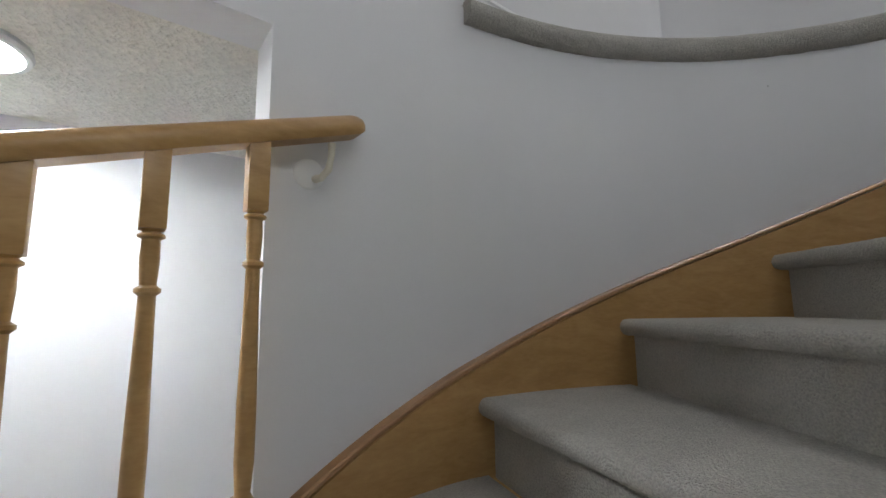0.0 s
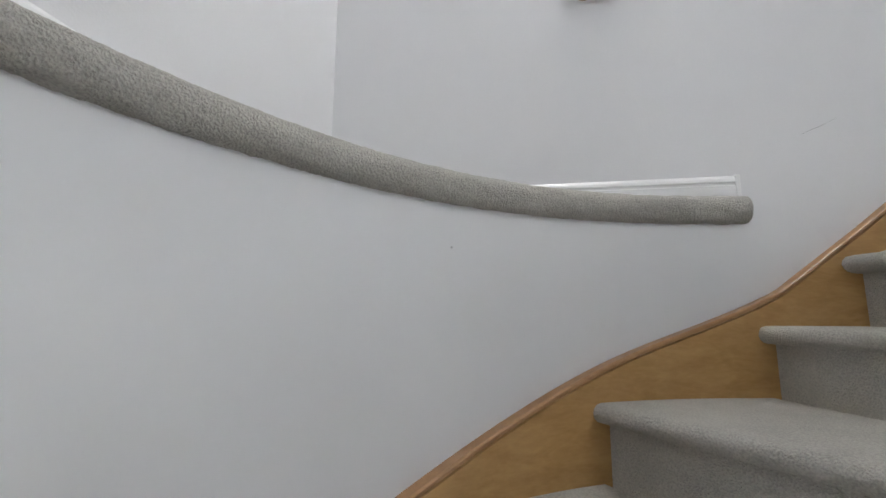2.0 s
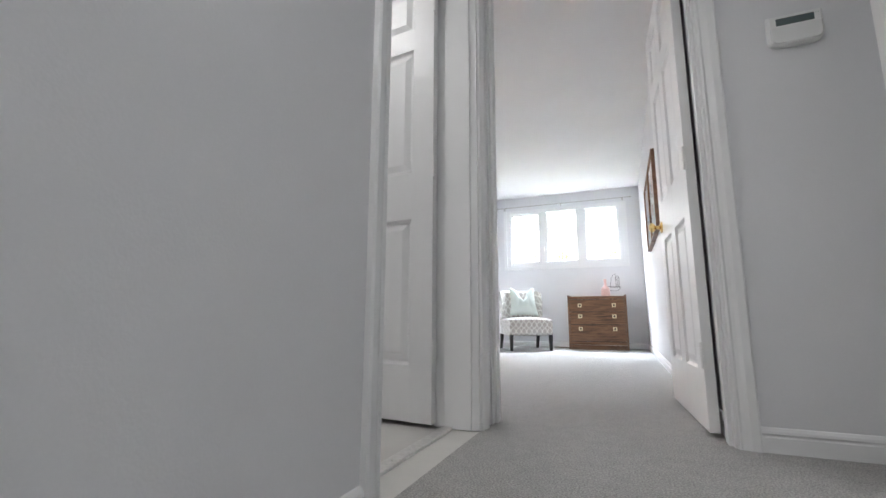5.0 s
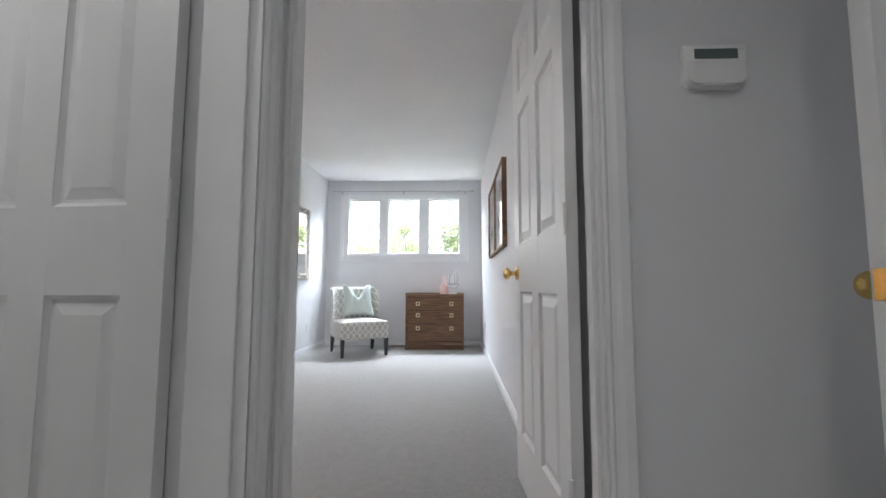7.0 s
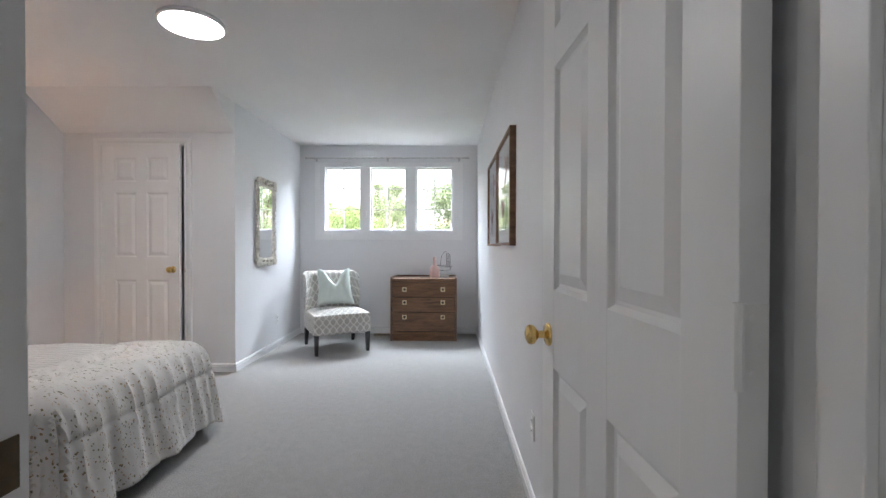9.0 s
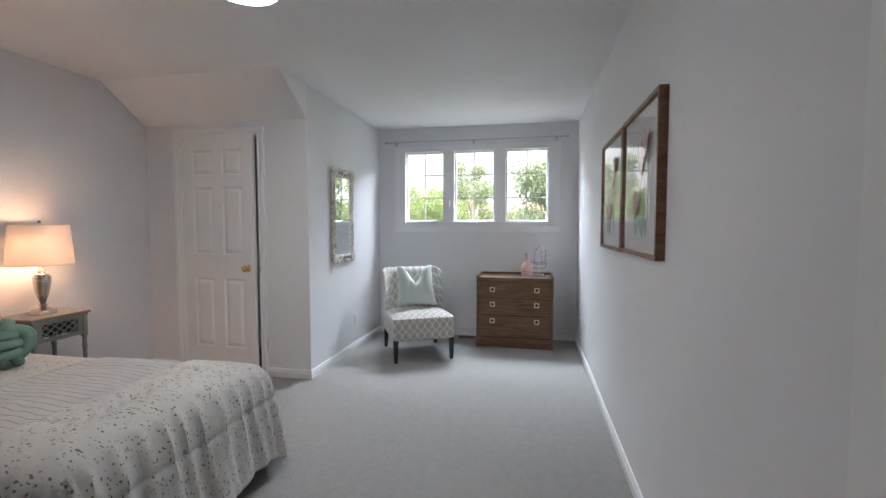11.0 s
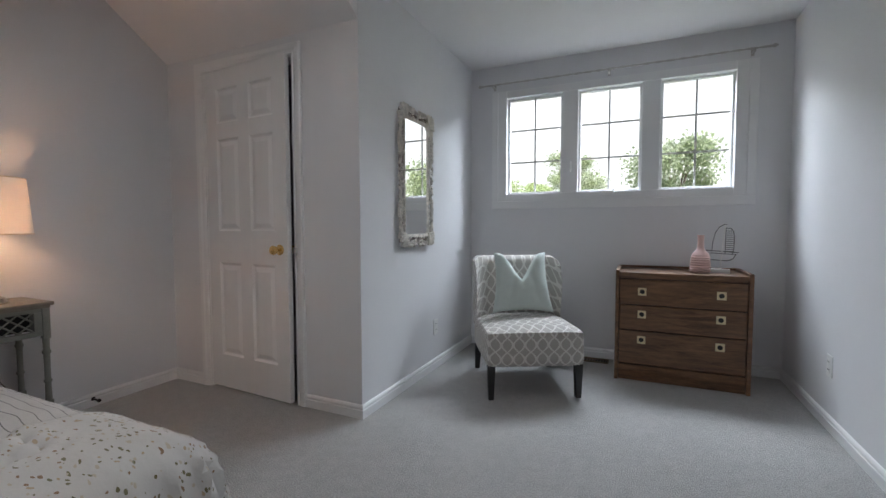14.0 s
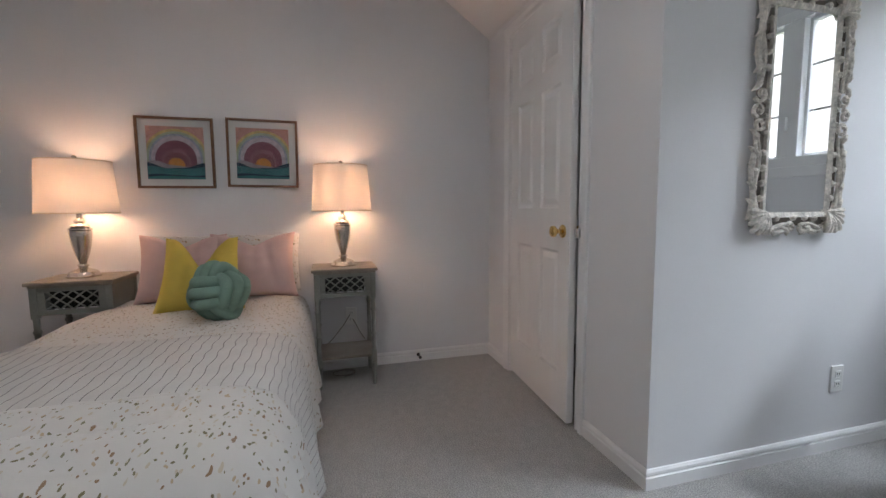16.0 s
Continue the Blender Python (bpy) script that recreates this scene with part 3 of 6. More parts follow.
def casing(name, x0, x1, top, depth, m, label, stops=True):
    """Door lining: moulded casing on both faces, jamb and stop; opening from x0 to x1 in local x, wall from y 0 (front) to depth."""
    t = thing(name, label, "door frame", m, kind="structure")
    prof = [(0.004, 0), (0.004, -0.010), (0.010, -0.014), (0.018, -0.009), (0.028, -0.011), (0.040, -0.018), (0.062, -0.019), (CW + 0.002, -0.014), (CW + 0.002, 0)]
    for face in (0, 1):
        for side in (0, 1, 2):
            bm = bmesh.new()
            if side < 2:
                ends = [0.0, top]
                sgn, xx = (-1, x0) if side == 0 else (1, x1)
                rs = [[bm.verts.new((xx + sgn * (o - 0.012), y if not face else depth - y, z + (o - 0.012 if z else 0))) for o, y in prof] for z in ends]
            else:
                rs = [[bm.verts.new((xx + sgn * (o - 0.012), y if not face else depth - y, top + o - 0.012)) for o, y in prof] for sgn, xx in ((-1, x0), (1, x1))]
            for j in range(len(prof)):
                bm.faces.new((rs[0][j], rs[0][(j + 1) % len(prof)], rs[1][(j + 1) % len(prof)], rs[1][j]))
            bm.faces.new(rs[0]), bm.faces.new(list(reversed(rs[1])))
            part("casing_trim", bm, TRIM, t)
    for xa, xb, xs in ((x0 - 0.001, x0 + 0.016, x0 + 0.028), (x1 + 0.001, x1 - 0.016, x1 - 0.028)):
        bm = bmesh.new()
        box(bm, min(xa, xb), 0.001, 0, max(xa, xb), depth - 0.001, top)
        if stops:
            box(bm, min(xb, xs), 0.03, 0, max(xb, xs), depth - 0.04, top - 0.016, 0.002)
        part("jamb", bm, TRIM, t)
    bm = bmesh.new()
    box(bm, x0 + 0.0165, 0.001, top - 0.016, x1 - 0.0165, depth - 0.001, top + 0.001)
    part("head_jamb", bm, TRIM, t)
    return t


casing("door_frame_1", OL - 0.017, OR + 0.017, 2.05, 0.12, pose(0, YH, 0), "white painted bedroom door frame with moulded casing")
casing("door_frame_2", DL - 0.0125, DR + 0.0125, 2.05, 0.1, pose(0, YC, 0), "white painted closet door frame with moulded casing", False)
# frame of the unseen doorway that was added for the fill lamp
casing("door_frame_4", 0.401, 1.159, 2.05, 0.12, pose(0, YH, 0), "white painted frame of the unseen added doorway with moulded casing")
casing("door_frame_3", BL, BR, 2.05, BD, pose(W, 0, 0, 0, 0, 90), "white painted bathroom door frame beside the bedroom door")


def panel_door(name, width, label, m, knob_z=0.91, knob=True, hinges=(0.27, 1.03, 1.80)):
    """Six-panel moulded door, hinged at local x 0, leaf along +x, face y 0 to 0.035."""
    t = thing(name, label, "door", m, kind="structure")
    hgt, th, st = 2.03, 0.035, 0.105
    mid = width / 2
    x = [0, st, mid - 0.05, mid + 0.05, width - st, width]
    zs = [(0.215, 0.815), (1.02, 1.60), (1.70, 1.915)]
    bm = bmesh.new()
    for a, b in ((0, 1), (2, 3), (4, 5)):
        box(bm, x[a], 0, 0, x[b], th, hgt, 0.0015)
    rails = [(0, 0.215), (0.815, 1.02), (1.60, 1.70), (1.915, hgt)]
    for z0, z1 in rails:
        for a, b in ((1, 2), (3, 4)):
            box(bm, x[a] - 0.002, 0.0004, z0, x[b] + 0.002, th - 0.0004, z1)
    part("leaf", bm, DOORPAINT, t)
    for z0, z1 in zs:
        for a, b in ((1, 2), (3, 4)):
            bm = bmesh.new()
            x0, x1 = x[a], x[b]
            for ys, sg in ((th / 2, 1), (th / 2, -1)):
                loops = []
                for ins, dep in ((-0.001, th / 2 - 0.001), (0.010, th / 2 - 0.011), (0.018, th / 2 - 0.012), (0.045, th / 2 - 0.003)):
                    loops.append([bm.verts.new((px, ys + sg * dep, pz)) for px, pz in ((x0 + ins, z0 + ins), (x1 - ins, z0 + ins), (x1 - ins, z1 - ins), (x0 + ins, z1 - ins))])
                for p, q in zip(loops, loops[1:]):
                    for k in range(4):
                        bm.faces.new((p[k], p[(k + 1) % 4], q[(k + 1) % 4], q[k]))
                bm.faces.new(loops[-1])
            part("panel", bm, DOORPAINT, t)
    if knob:
        for sg in (1, -1):
            bm = bmesh.new()
            my = Matrix.Translation((width - 0.062, th if sg > 0 else 0, knob_z)) @ Matrix.Rotation(radians(-90 * sg), 4, "X")
            lathe(bm, [(0.031, -0.001), (0.031, 0.004), (0.026, 0.009), (0.013, 0.011), (0.010, 0.014), (0.010, 0.030), (0.016, 0.034), (0.025, 0.042), (0.027, 0.050), (0.024, 0.058), (0.014, 0.063), (0.004, 0.064)], 24, my)
            part("door_knob", bm, BRASS, t, "polished brass knob", smooth=True)
    for hz in hinges:
        bm = bmesh.new()
        box(bm, -0.0025, 0.003, hz - 0.045, 0.0, th - 0.003, hz + 0.045)
        lathe(bm, [(0.006, hz - 0.047), (0.006, hz + 0.047)], 10, Matrix.Translation((-0.004, th + 0.003, 0)))
        for dz in (-0.03, 0.0, 0.03):
            lathe(bm, [(0.0035, 0), (0.0035, 0.0009), (0.001, 0.0012)], 8, Matrix.Translation((-0.0025, 0.012 + 0.3 * abs(dz), hz + dz)) @ Matrix.Rotation(radians(-90), 4, "Y"))
        part("hinge", bm, PLASTIC, t, "white-painted hinge")
    return t


# bedroom door swung open against the print wall, bathroom door into the bathroom, closet door ajar
panel_door("door_1", 0.765, "white six-panel bedroom door standing open", pose(OR - 0.015, YD + 0.013, 0.014, 0, 0, 93.1), knob_z=0.895)
panel_door("door_2", 0.70, "white six-panel bathroom door standing open", pose(W - BD + 0.002, BR - 0.02, 0.014, 0, 0, 174))
panel_door("door_3", 0.718, "white six-panel closet door, slightly ajar", Matrix.Translation((DL + 0.006, YC + 0.004, 0.014)) @ Matrix.Rotation(radians(-3.4), 4, "Z"))


# ---- window ----
def window_unit():
    t = thing("window_1", "white vinyl triple window with muntin grilles and a crank", "window", kind="structure")
    y0 = YB + 0.05
    bm = bmesh.new()
    for x0, x1, z0, z1 in ((WX0 - 0.03, WX0 + 0.045, WZ0 - 0.02, WZ1 + 0.03), (WX1 - 0.045, WX1 + 0.03, WZ0 - 0.02, WZ1 + 0.03)):
        box(bm, x0, YB - 0.012, z0, x1, YB + 0.13, z1, 0.003)
    box(bm, WX0 + 0.0455, YB - 0.012, WZ1 - 0.03, WX1 - 0.0455, YB + 0.13, WZ1 + 0.03, 0.003)
    box(bm, WX0 + 0.0455, YB - 0.012, WZ0 - 0.02, WX1 - 0.0455, YB + 0.13, WZ0 + 0.04, 0.003)
    part("window_frame", bm, TRIM, t)
    gz0, gz1 = 1.335, 2.15
    for x0, x1 in ((-2.282, -2.158), (-1.692, -1.565)):
        bm = bmesh.new()
        box(bm, x0, YB - 0.004, WZ0 + 0.04, x1, YB + 0.12, WZ1 - 0.03, 0.004)
        part("mullion", bm, TRIM, t)
    for k, (x0, x1) in enumerate(((-2.745, -2.282), (-2.158, -1.692), (-1.565, -1.095))):
        bm = bmesh.new()
        w = 0.018
        for b in ((x0, gz0, x0 + w, gz1), (x1 - w, gz0, x1, gz1), (x0 + w, gz0, x1 - w, gz0 + w), (x0 + w, gz1 - w, x1 - w, gz1)):
            box(bm, b[0], y0 - 0.01, b[1], b[2], y0 + 0.035, b[3], 0.002)
        sash = part("sash", bm, TRIM, t)
        bm = bmesh.new()
        sheet(bm, x0 + w, gz0 + w, x1 - w, gz1 - w, y0 + 0.02)
        p = part("pane", bm, GLASS, t, "clear glass pane")
        p.visible_shadow = False
        bm = bmesh.new()
        xm = (x0 + x1) / 2
        box(bm, xm - 0.0065, y0 + 0.006, gz0 + w, xm + 0.0065, y0 + 0.014, gz1 - w)
        for q in (1, 2):
            zz = gz0 + (gz1 - gz0) * q / 3
            box(bm, x0 + w, y0 + 0.0062, zz - 0.0065, x1 - w, y0 + 0.0138, zz + 0.0065)
        part("muntin_grille", bm, MUNTIN, t, "thin grey muntin bars between the panes")
    # crank with its folded handle, and the lock lever
    bm = bmesh.new()
    box(bm, -1.965, YB - 0.045, WZ0 + 0.012, -1.885, YB - 0.012, WZ0 + 0.032, 0.006)
    box(bm, -1.975, YB - 0.055, WZ0 + 0.03, -1.875, YB - 0.03, WZ0 + 0.042, 0.005)
    lathe(bm, [(0.009, 0), (0.010, 0.012), (0.006, 0.02)], 12, Matrix.Translation((-1.88, YB - 0.045, WZ0 + 0.04)))
    part("crank", bm, PLASTIC, t, "white folding window crank")
    bm = bmesh.new()
    box(bm, -2.222, YB - 0.03, 1.50, -2.206, YB - 0.004, 1.58, 0.004)
    part("lock_lever", bm, PLASTIC, t, "white lock lever")
    # apron and side casing
    bm = bmesh.new()
    for x0, x1, z0, z1, d in ((WX0 - 0.085, WX1 + 0.085, WZ0 - 0.085, WZ0 - 0.021, 0.016), (WX0 - 0.085, WX0 - 0.031, WZ0 - 0.02, WZ1 + 0.03, 0.009), (WX1 + 0.031, WX1 + 0.085, WZ0 - 0.02, WZ1 + 0.03, 0.009)):
        box(bm, x0, YB - d, z0, x1, YB, z1, 0.003)
    part("window_casing", bm, TRIM, t)
    return t


window_unit()

# curtain rod on its brackets
rod = thing("curtain_rod", "slim whitish curtain rod with small turned finials", "curtain rod", pose(0, YB - 0.07, 2.255))
bm = bmesh.new()
tube(bm, [(-2.93 + 2.0 * k / 60, 0.004 * math.cos(k * 1.3), 0.004 * math.sin(k * 1.3)) for k in range(61)], 0.0042, 7)
tube(bm, [(-2.93 + 2.0 * k / 60, -0.004 * math.cos(k * 1.3), -0.004 * math.sin(k * 1.3)) for k in range(61)], 0.0042, 7)
part("pole", bm, RODMAT, rod)
for xx, sg in ((-2.93, -1), (-0.93, 1)):
    bm = bmesh.new()
    lathe(bm, [(0.007, 0), (0.012, 0.006), (0.006, 0.014), (0.014, 0.026), (0.012, 0.038), (0.003, 0.05)], 12, Matrix.Translation((xx, 0, 0)) @ Matrix.Rotation(radians(90 * sg), 4, "Y"))
    part("finial", bm, RODMAT, rod, smooth=True)
for xx in (-2.85, -1.93, -1.01):
    bm = bmesh.new()
    box(bm, xx - 0.006, -0.008, -0.02, xx + 0.006, 0.07, -0.009)
    box(bm, xx - 0.010, 0.062, -0.03, xx + 0.010, 0.07, 0.015)
    part("bracket", bm, RODMAT, rod)


# ---- small fixtures ----
def ceiling_light(name, m, r, label, mat):
    t = thing(name, label, "ceiling light", m)
    bm = bmesh.new()
    lathe(bm, [(r, 0.0), (r + 0.004, -0.012), (r, -0.022), (r - 0.012, -0.024), (r - 0.014, -0.018)], 48)
    part("rim", bm, TRIM, t, smooth=True)
    bm = bmesh.new()
    lathe(bm, [(r - 0.013, -0.014), (r - 0.013, -0.021), (r * 0.6, -0.027), (0.01, -0.03)], 48)
    part("diffuser", bm, mat, t, "glowing white diffuser", smooth=True)
    return t


ceiling_light("ceiling_light", pose(-2.625, 5.06, H), 0.175, "round white flush ceiling light, lit", LAMPGLOW)
# the next two are unseen, added to brighten the stairs and the bathroom
ceiling_light("ceiling_light", pose(-1.36, 0.85, H), 0.175, "round white flush light added unseen above the stairs, lit", FILLGLOW)
ceiling_light("ceiling_light", pose(-2.6, 2.1, H), 0.175, "round white flush light added unseen in the bathroom, lit", FILLGLOW)
ceiling_light("downlight", pose(0.76, -0.64, -0.3), 0.12, "round slim white downlight in the lower hall, lit", LOWGLOW)


def outlet(m, label="white duplex wall outlet"):
    t = thing("wall_outlet", label, "outlet", m, "wall outlets")
    bm = bmesh.new()
    box(bm, -0.035, -0.006, -0.057, 0.035, 0.0, 0.057, 0.003)
    part("plate", bm, PLASTIC, t)
    for dz in (-0.021, 0.021):
        bm = bmesh.new()
        box(bm, -0.016, -0.0085, dz - 0.014, 0.016, -0.005, dz + 0.014, 0.003)
        part("socket", bm, PLASTIC, t)
        # slots as small dark boxes, the shade inside put into their colour
        bm = bmesh.new()
        for dx in (-0.006, 0.006):
            box(bm, dx - 0.0012, -0.0092, dz - 0.003, dx + 0.0012, -0.0083, dz + 0.006)
        part("slot", bm, DARK, t)
    return t


o1 = outlet(pose(XA, 7.38, 0.31, 0, 0, 90))
for m in (pose(XR, 7.35, 0.33, 0, 0, -90), pose(XR, 4.47, 0.36, 0, 0, -90), pose(XB, 5.48, 0.345, 0, 0, 90)):
    copy_thing(o1, m)

# alarm keypad in the hall
key = thing("alarm_keypad", "white rounded wall keypad with a dark display", "keypad", pose(-0.487, YH, 1.412))


def rounded_plate(bm, w, z0, z1, r, y0, y1, lip=0.004):
    """A plate in the xz plane from y0 (front) to y1, its lower corners rounded by r, its front edge chamfered by lip."""
    line = [(-w, z1), (w, z1)] + [(w - r + r * math.cos(q), z0 + r - r * math.sin(q)) for q in [math.pi / 2 * k / 8 for k in range(9)]]
    line += [(-w + r - r * math.sin(q), z0 + r - r * math.cos(q)) for q in [math.pi / 2 * k / 8 for k in range(9)]]
    zc = (z0 + z1) / 2
    loops = []
    for y, k in ((y1, 1.0), (y0 + lip, 1.0), (y0, 1 - lip / w)):
        loops.append([bm.verts.new((x * k, y, zc + (z - zc) * k)) for x, z in line])
    n = len(line)
    for p, q in zip(loops, loops[1:]):
        for k in range(n):
            bm.faces.new((p[k], p[(k + 1) % n], q[(k + 1) % n], q[k]))
    bm.faces.new(loops[-1]), bm.faces.new(list(reversed(loops[0])))


bm = bmesh.new()
rounded_plate(bm, 0.079, -0.056, 0.058, 0.030, -0.024, 0.0, 0.007)
part("housing", bm, PLASTIC, key)
bm = bmesh.new()
box(bm, -0.054, -0.0262, 0.018, 0.054, -0.0235, 0.044, 0.001)
part("display", bm, LCD, key, "dark grey display")
bm = bmesh.new()
rounded_plate(bm, 0.073, -0.050, 0.010, 0.022, -0.0305, -0.0242, 0.003)
part("cover_flap", bm, material("glossy_white_plastic", (0.78, 0.78, 0.77), 0.16, vary=0.01), key, "glossy white hinged cover")
bm = bmesh.new()
box(bm, -0.040, -0.0295, -0.054, 0.040, -0.0245, -0.0505, 0.001)
part("flap_grip", bm, PLASTIC, key)
for kx in (0.060, 0.067):
    bm = bmesh.new()
    lathe(bm, [(0.002, 0), (0.002, 0.001), (0.0006, 0.0014)], 8, Matrix.Translation((kx, -0.024, 0.042)) @ Matrix.Rotation(radians(90), 4, "X"))
    part("indicator", bm, BULBOFF, key, "tiny pale indicator")

# hall door standing open beside the landing
panel_door("door_4", 0.72, "white six-panel hall door standing open", pose(0.285, 2.74, 0.014, 0, 0, 190), knob_z=0.84)
bm = bmesh.new()
box(bm, -0.0009, -0.0125, -0.028, 0.0012, 0.0125, 0.028)
solid("latch_plate", bm, BRASS, "brass latch plate on the hall door edge", "latch plate", pose(0.285 - 0.7205 * math.cos(radians(10)) + 0.0175 * math.sin(radians(10)), 2.74 - 0.7205 * math.sin(radians(10)) - 0.0175 * math.cos(radians(10)), 0.855, 0, 0, 10))
# brass strike plate in the bedroom door jamb
bm = bmesh.new()
box(bm, -0.0005, -0.012, -0.028, 0.0014, 0.012, 0.028, 0.0004)
lathe(bm, [(0.003, 0), (0.003, 0.0012)], 8, Matrix.Translation((0.0012, 0, 0.021)) @ Matrix.Rotation(radians(90), 4, "Y"))
solid("strike_plate", bm, material("dark_brass", (0.10, 0.075, 0.045), 0.45, 0.7, vary=0.2, scale=60), "dark brass strike plate in the bedroom door jamb", "strike plate", pose(OL, YD - 0.022, 0.925))
# closet latch and door stop
bm = bmesh.new()
box(bm, -0.012, -0.012, -0.02, 0.012, 0.002, 0.02, 0.002)
solid("latch_plate", bm, STEEL, "small steel latch on the closet door frame", "latch plate", pose(DR + 0.02, YC - 0.018, 0.92))
bm = bmesh.new()
lathe(bm, [(0.012, 0), (0.006, 0.006), (0.005, 0.05), (0.010, 0.052), (0.010, 0.064)], 12, pose(0, 0, 0, 0, 90, 0))
solid("door_stop", bm, LEG, "small dark door stop on the baseboard", "door stop", pose(XB + 0.013, 5.92, 0.045), smooth=True)
# floor register
REGMET = material("brown_register_metal", (0.16, 0.11, 0.07), 0.5, 0.4, vary=0.1, scale=40)
reg = thing("floor_register", "brown metal floor register beside the window wall", "vent", pose(-1.99, YB - 0.10, 0.0))
bm = bmesh.new()
for b in ((-0.10, -0.05, 0.10, -0.040), (-0.10, 0.040, 0.10, 0.05), (-0.10, -0.040, -0.09, 0.040), (0.09, -0.040, 0.10, 0.040)):
    box(bm, b[0], b[1], 0, b[2], b[3], 0.008)
part("frame", bm, REGMET, reg)
# black sheet on the floor, paints the shade down the duct
bm = bmesh.new()
box(bm, -0.09, -0.04, 0, 0.09, 0.04, 0.001)
part("duct_shade", bm, DARK, reg)
for k in range(9):
    bm = bmesh.new()
    box(bm, -0.08 + 0.02 * k - 0.003, -0.04, 0.001, -0.08 + 0.02 * k + 0.003, 0.04, 0.006)
    part("slat", bm, REGMET, reg)
# metal threshold of the bathroom
bm = bmesh.new()
box(bm, W - 0.15, BL + 0.017, -0.004, W - 0.105, BR - 0.017, 0.006, 0.002)
for k in range(6):
    lathe(bm, [(0.004, 0.005), (0.004, 0.0075), (0.001, 0.008)], 8, Matrix.Translation((W - 0.128, BL + 0.08 + 0.115 * k, 0)))
solid("threshold_strip", bm, STEEL, "brushed metal threshold strip at the bathroom door", "threshold")
# scratch on the hall wall
bm = bmesh.new()
tube(bm, [(W + 0.0008, 1.285 + 0.012 * k, 0.176 + 0.0055 * k + 0.001 * math.sin(k)) for k in range(9)], [0.0002, 0.0004, 0.0006, 0.0006, 0.0006, 0.0005, 0.0004, 0.0003, 0.0002], 5)
solid("wall_scratch", bm, material("grey_scuff", (0.36, 0.36, 0.37), 0.8), "thin dark scratch on the painted hall wall", "scratch")
bm = bmesh.new()
lathe(bm, [(0.0030, 0), (0.0026, 0.001)], 8, Matrix.Translation((*arc_point(radians(42.5), 0.0005), -0.2)) @ Matrix.Rotation(radians(222.5 - 180), 4, "Z") @ Matrix.Rotation(radians(90), 4, "Y"))
solid("wall_mark", bm, material("grey_smudge", (0.46, 0.46, 0.47), 0.8), "small grey mark on the curved wall", "mark")

# round ornament on the hall wall: a ring of small dished discs
orn = thing("wall_ornament", "round wall ornament of small dished brown metal discs", "wall decor", pose(W, 0.715, 0.775, 0, 0, 90))
ORNMET = material("bronze_disc", (0.30, 0.23, 0.15), 0.4, 0.6, vary=0.2, scale=30)
bm = bmesh.new()
tube(bm, [(0.078 * math.cos(2 * math.pi * k / 32), -0.012, 0.078 * math.sin(2 * math.pi * k / 32)) for k in range(32)], 0.003, 6, closed=True)
for k in range(3):
    q = 2 * math.pi * k / 3 + 0.5
    tube(bm, [(0.078 * math.cos(q), -0.012, 0.078 * math.sin(q)), (0.06 * math.cos(q), 0.0, 0.06 * math.sin(q))], 0.002, 6)
part("ring_wire", bm, ORNMET, orn)
for k in range(8):
    q = 2 * math.pi * (k + 0.5) / 8
    bm = bmesh.new()
    lathe(bm, [(0.004, 0.0), (0.020, 0.001), (0.030, 0.007), (0.031, 0.009), (0.028, 0.009), (0.018, 0.004), (0.003, 0.003)], 20, Matrix.Translation((0.078 * math.cos(q), -0.016, 0.078 * math.sin(q))) @ Matrix.Rotation(radians(90), 4, "X"))
    part("disc", bm, ORNMET if k % 2 else CHROME, orn, smooth=True)

# ---- handrail ----
rail = thing("stair_handrail", "honey oak handrail with turned balusters", "handrail", pose(0, 0, 0))
RY = YN + 0.05
r0, r1 = Vector((0.053, RY, -0.511)), Vector((1.25, RY, -0.892))
bm = bmesh.new()
dirv = (r1 - r0).normalized()
sec = []
for k in range(16):
    a = 2 * math.pi * k / 16
    sec.append((0.031 * math.cos(a), 0.027 * math.sin(a) if math.sin(a) > 0 else max(0.030 * math.sin(a), -0.021)))
rings = []
for d, sc in ((-0.030, 0.25), (-0.024, 0.65), (-0.012, 0.9), (0.0, 1.0), (0.3, 1.0), (0.6, 1.0), (0.9, 1.0), ((r1 - r0).length, 1.0)):
    c = r0 + dirv * d
    rings.append([bm.verts.new(c + Vector((-dirv.z * v * sc, u * sc, dirv.x * v * sc))) for u, v in sec])
for a, b in zip(rings, rings[1:]):
    for k in range(16):
        bm.faces.new((a[k], a[(k + 1) % 16], b[(k + 1) % 16], b[k]))
bm.faces.new(rings[0]), bm.faces.new(list(reversed(rings[-1])))
part("rail", bm, OAK, rail, smooth=True)


def baluster(x):
    zt = r0.z + (x - r0.x) * (r1.z - r0.z) / (r1.x - r0.x) - 0.018
    zb = zt - 0.80
    bm = bmesh.new()
    box(bm, x - 0.019, RY - 0.019, zt - 0.135, x + 0.019, RY + 0.019, zt + 0.004, 0.002)
    prof = [(0.019, 0), (0.013, -0.005), (0.020, -0.010), (0.020, -0.014), (0.0135, -0.018), (0.0145, -0.05), (0.0125, -0.085), (0.012, -0.093), (0.019, -0.098), (0.019, -0.104), (0.0125, -0.110), (0.013, -0.15), (0.017, -0.35), (0.017, -0.45), (0.013, -0.50), (0.018, -0.51), (0.014, -0.53)]
    lathe(bm, [(r, z) for r, z in reversed(prof)], 14, Matrix.Translation((x, RY, zt - 0.134)))
    box(bm, x - 0.016, RY - 0.016, zb, x + 0.016, RY + 0.016, zt - 0.64, 0.002)
    part("baluster", bm, OAK, rail, smooth=True)


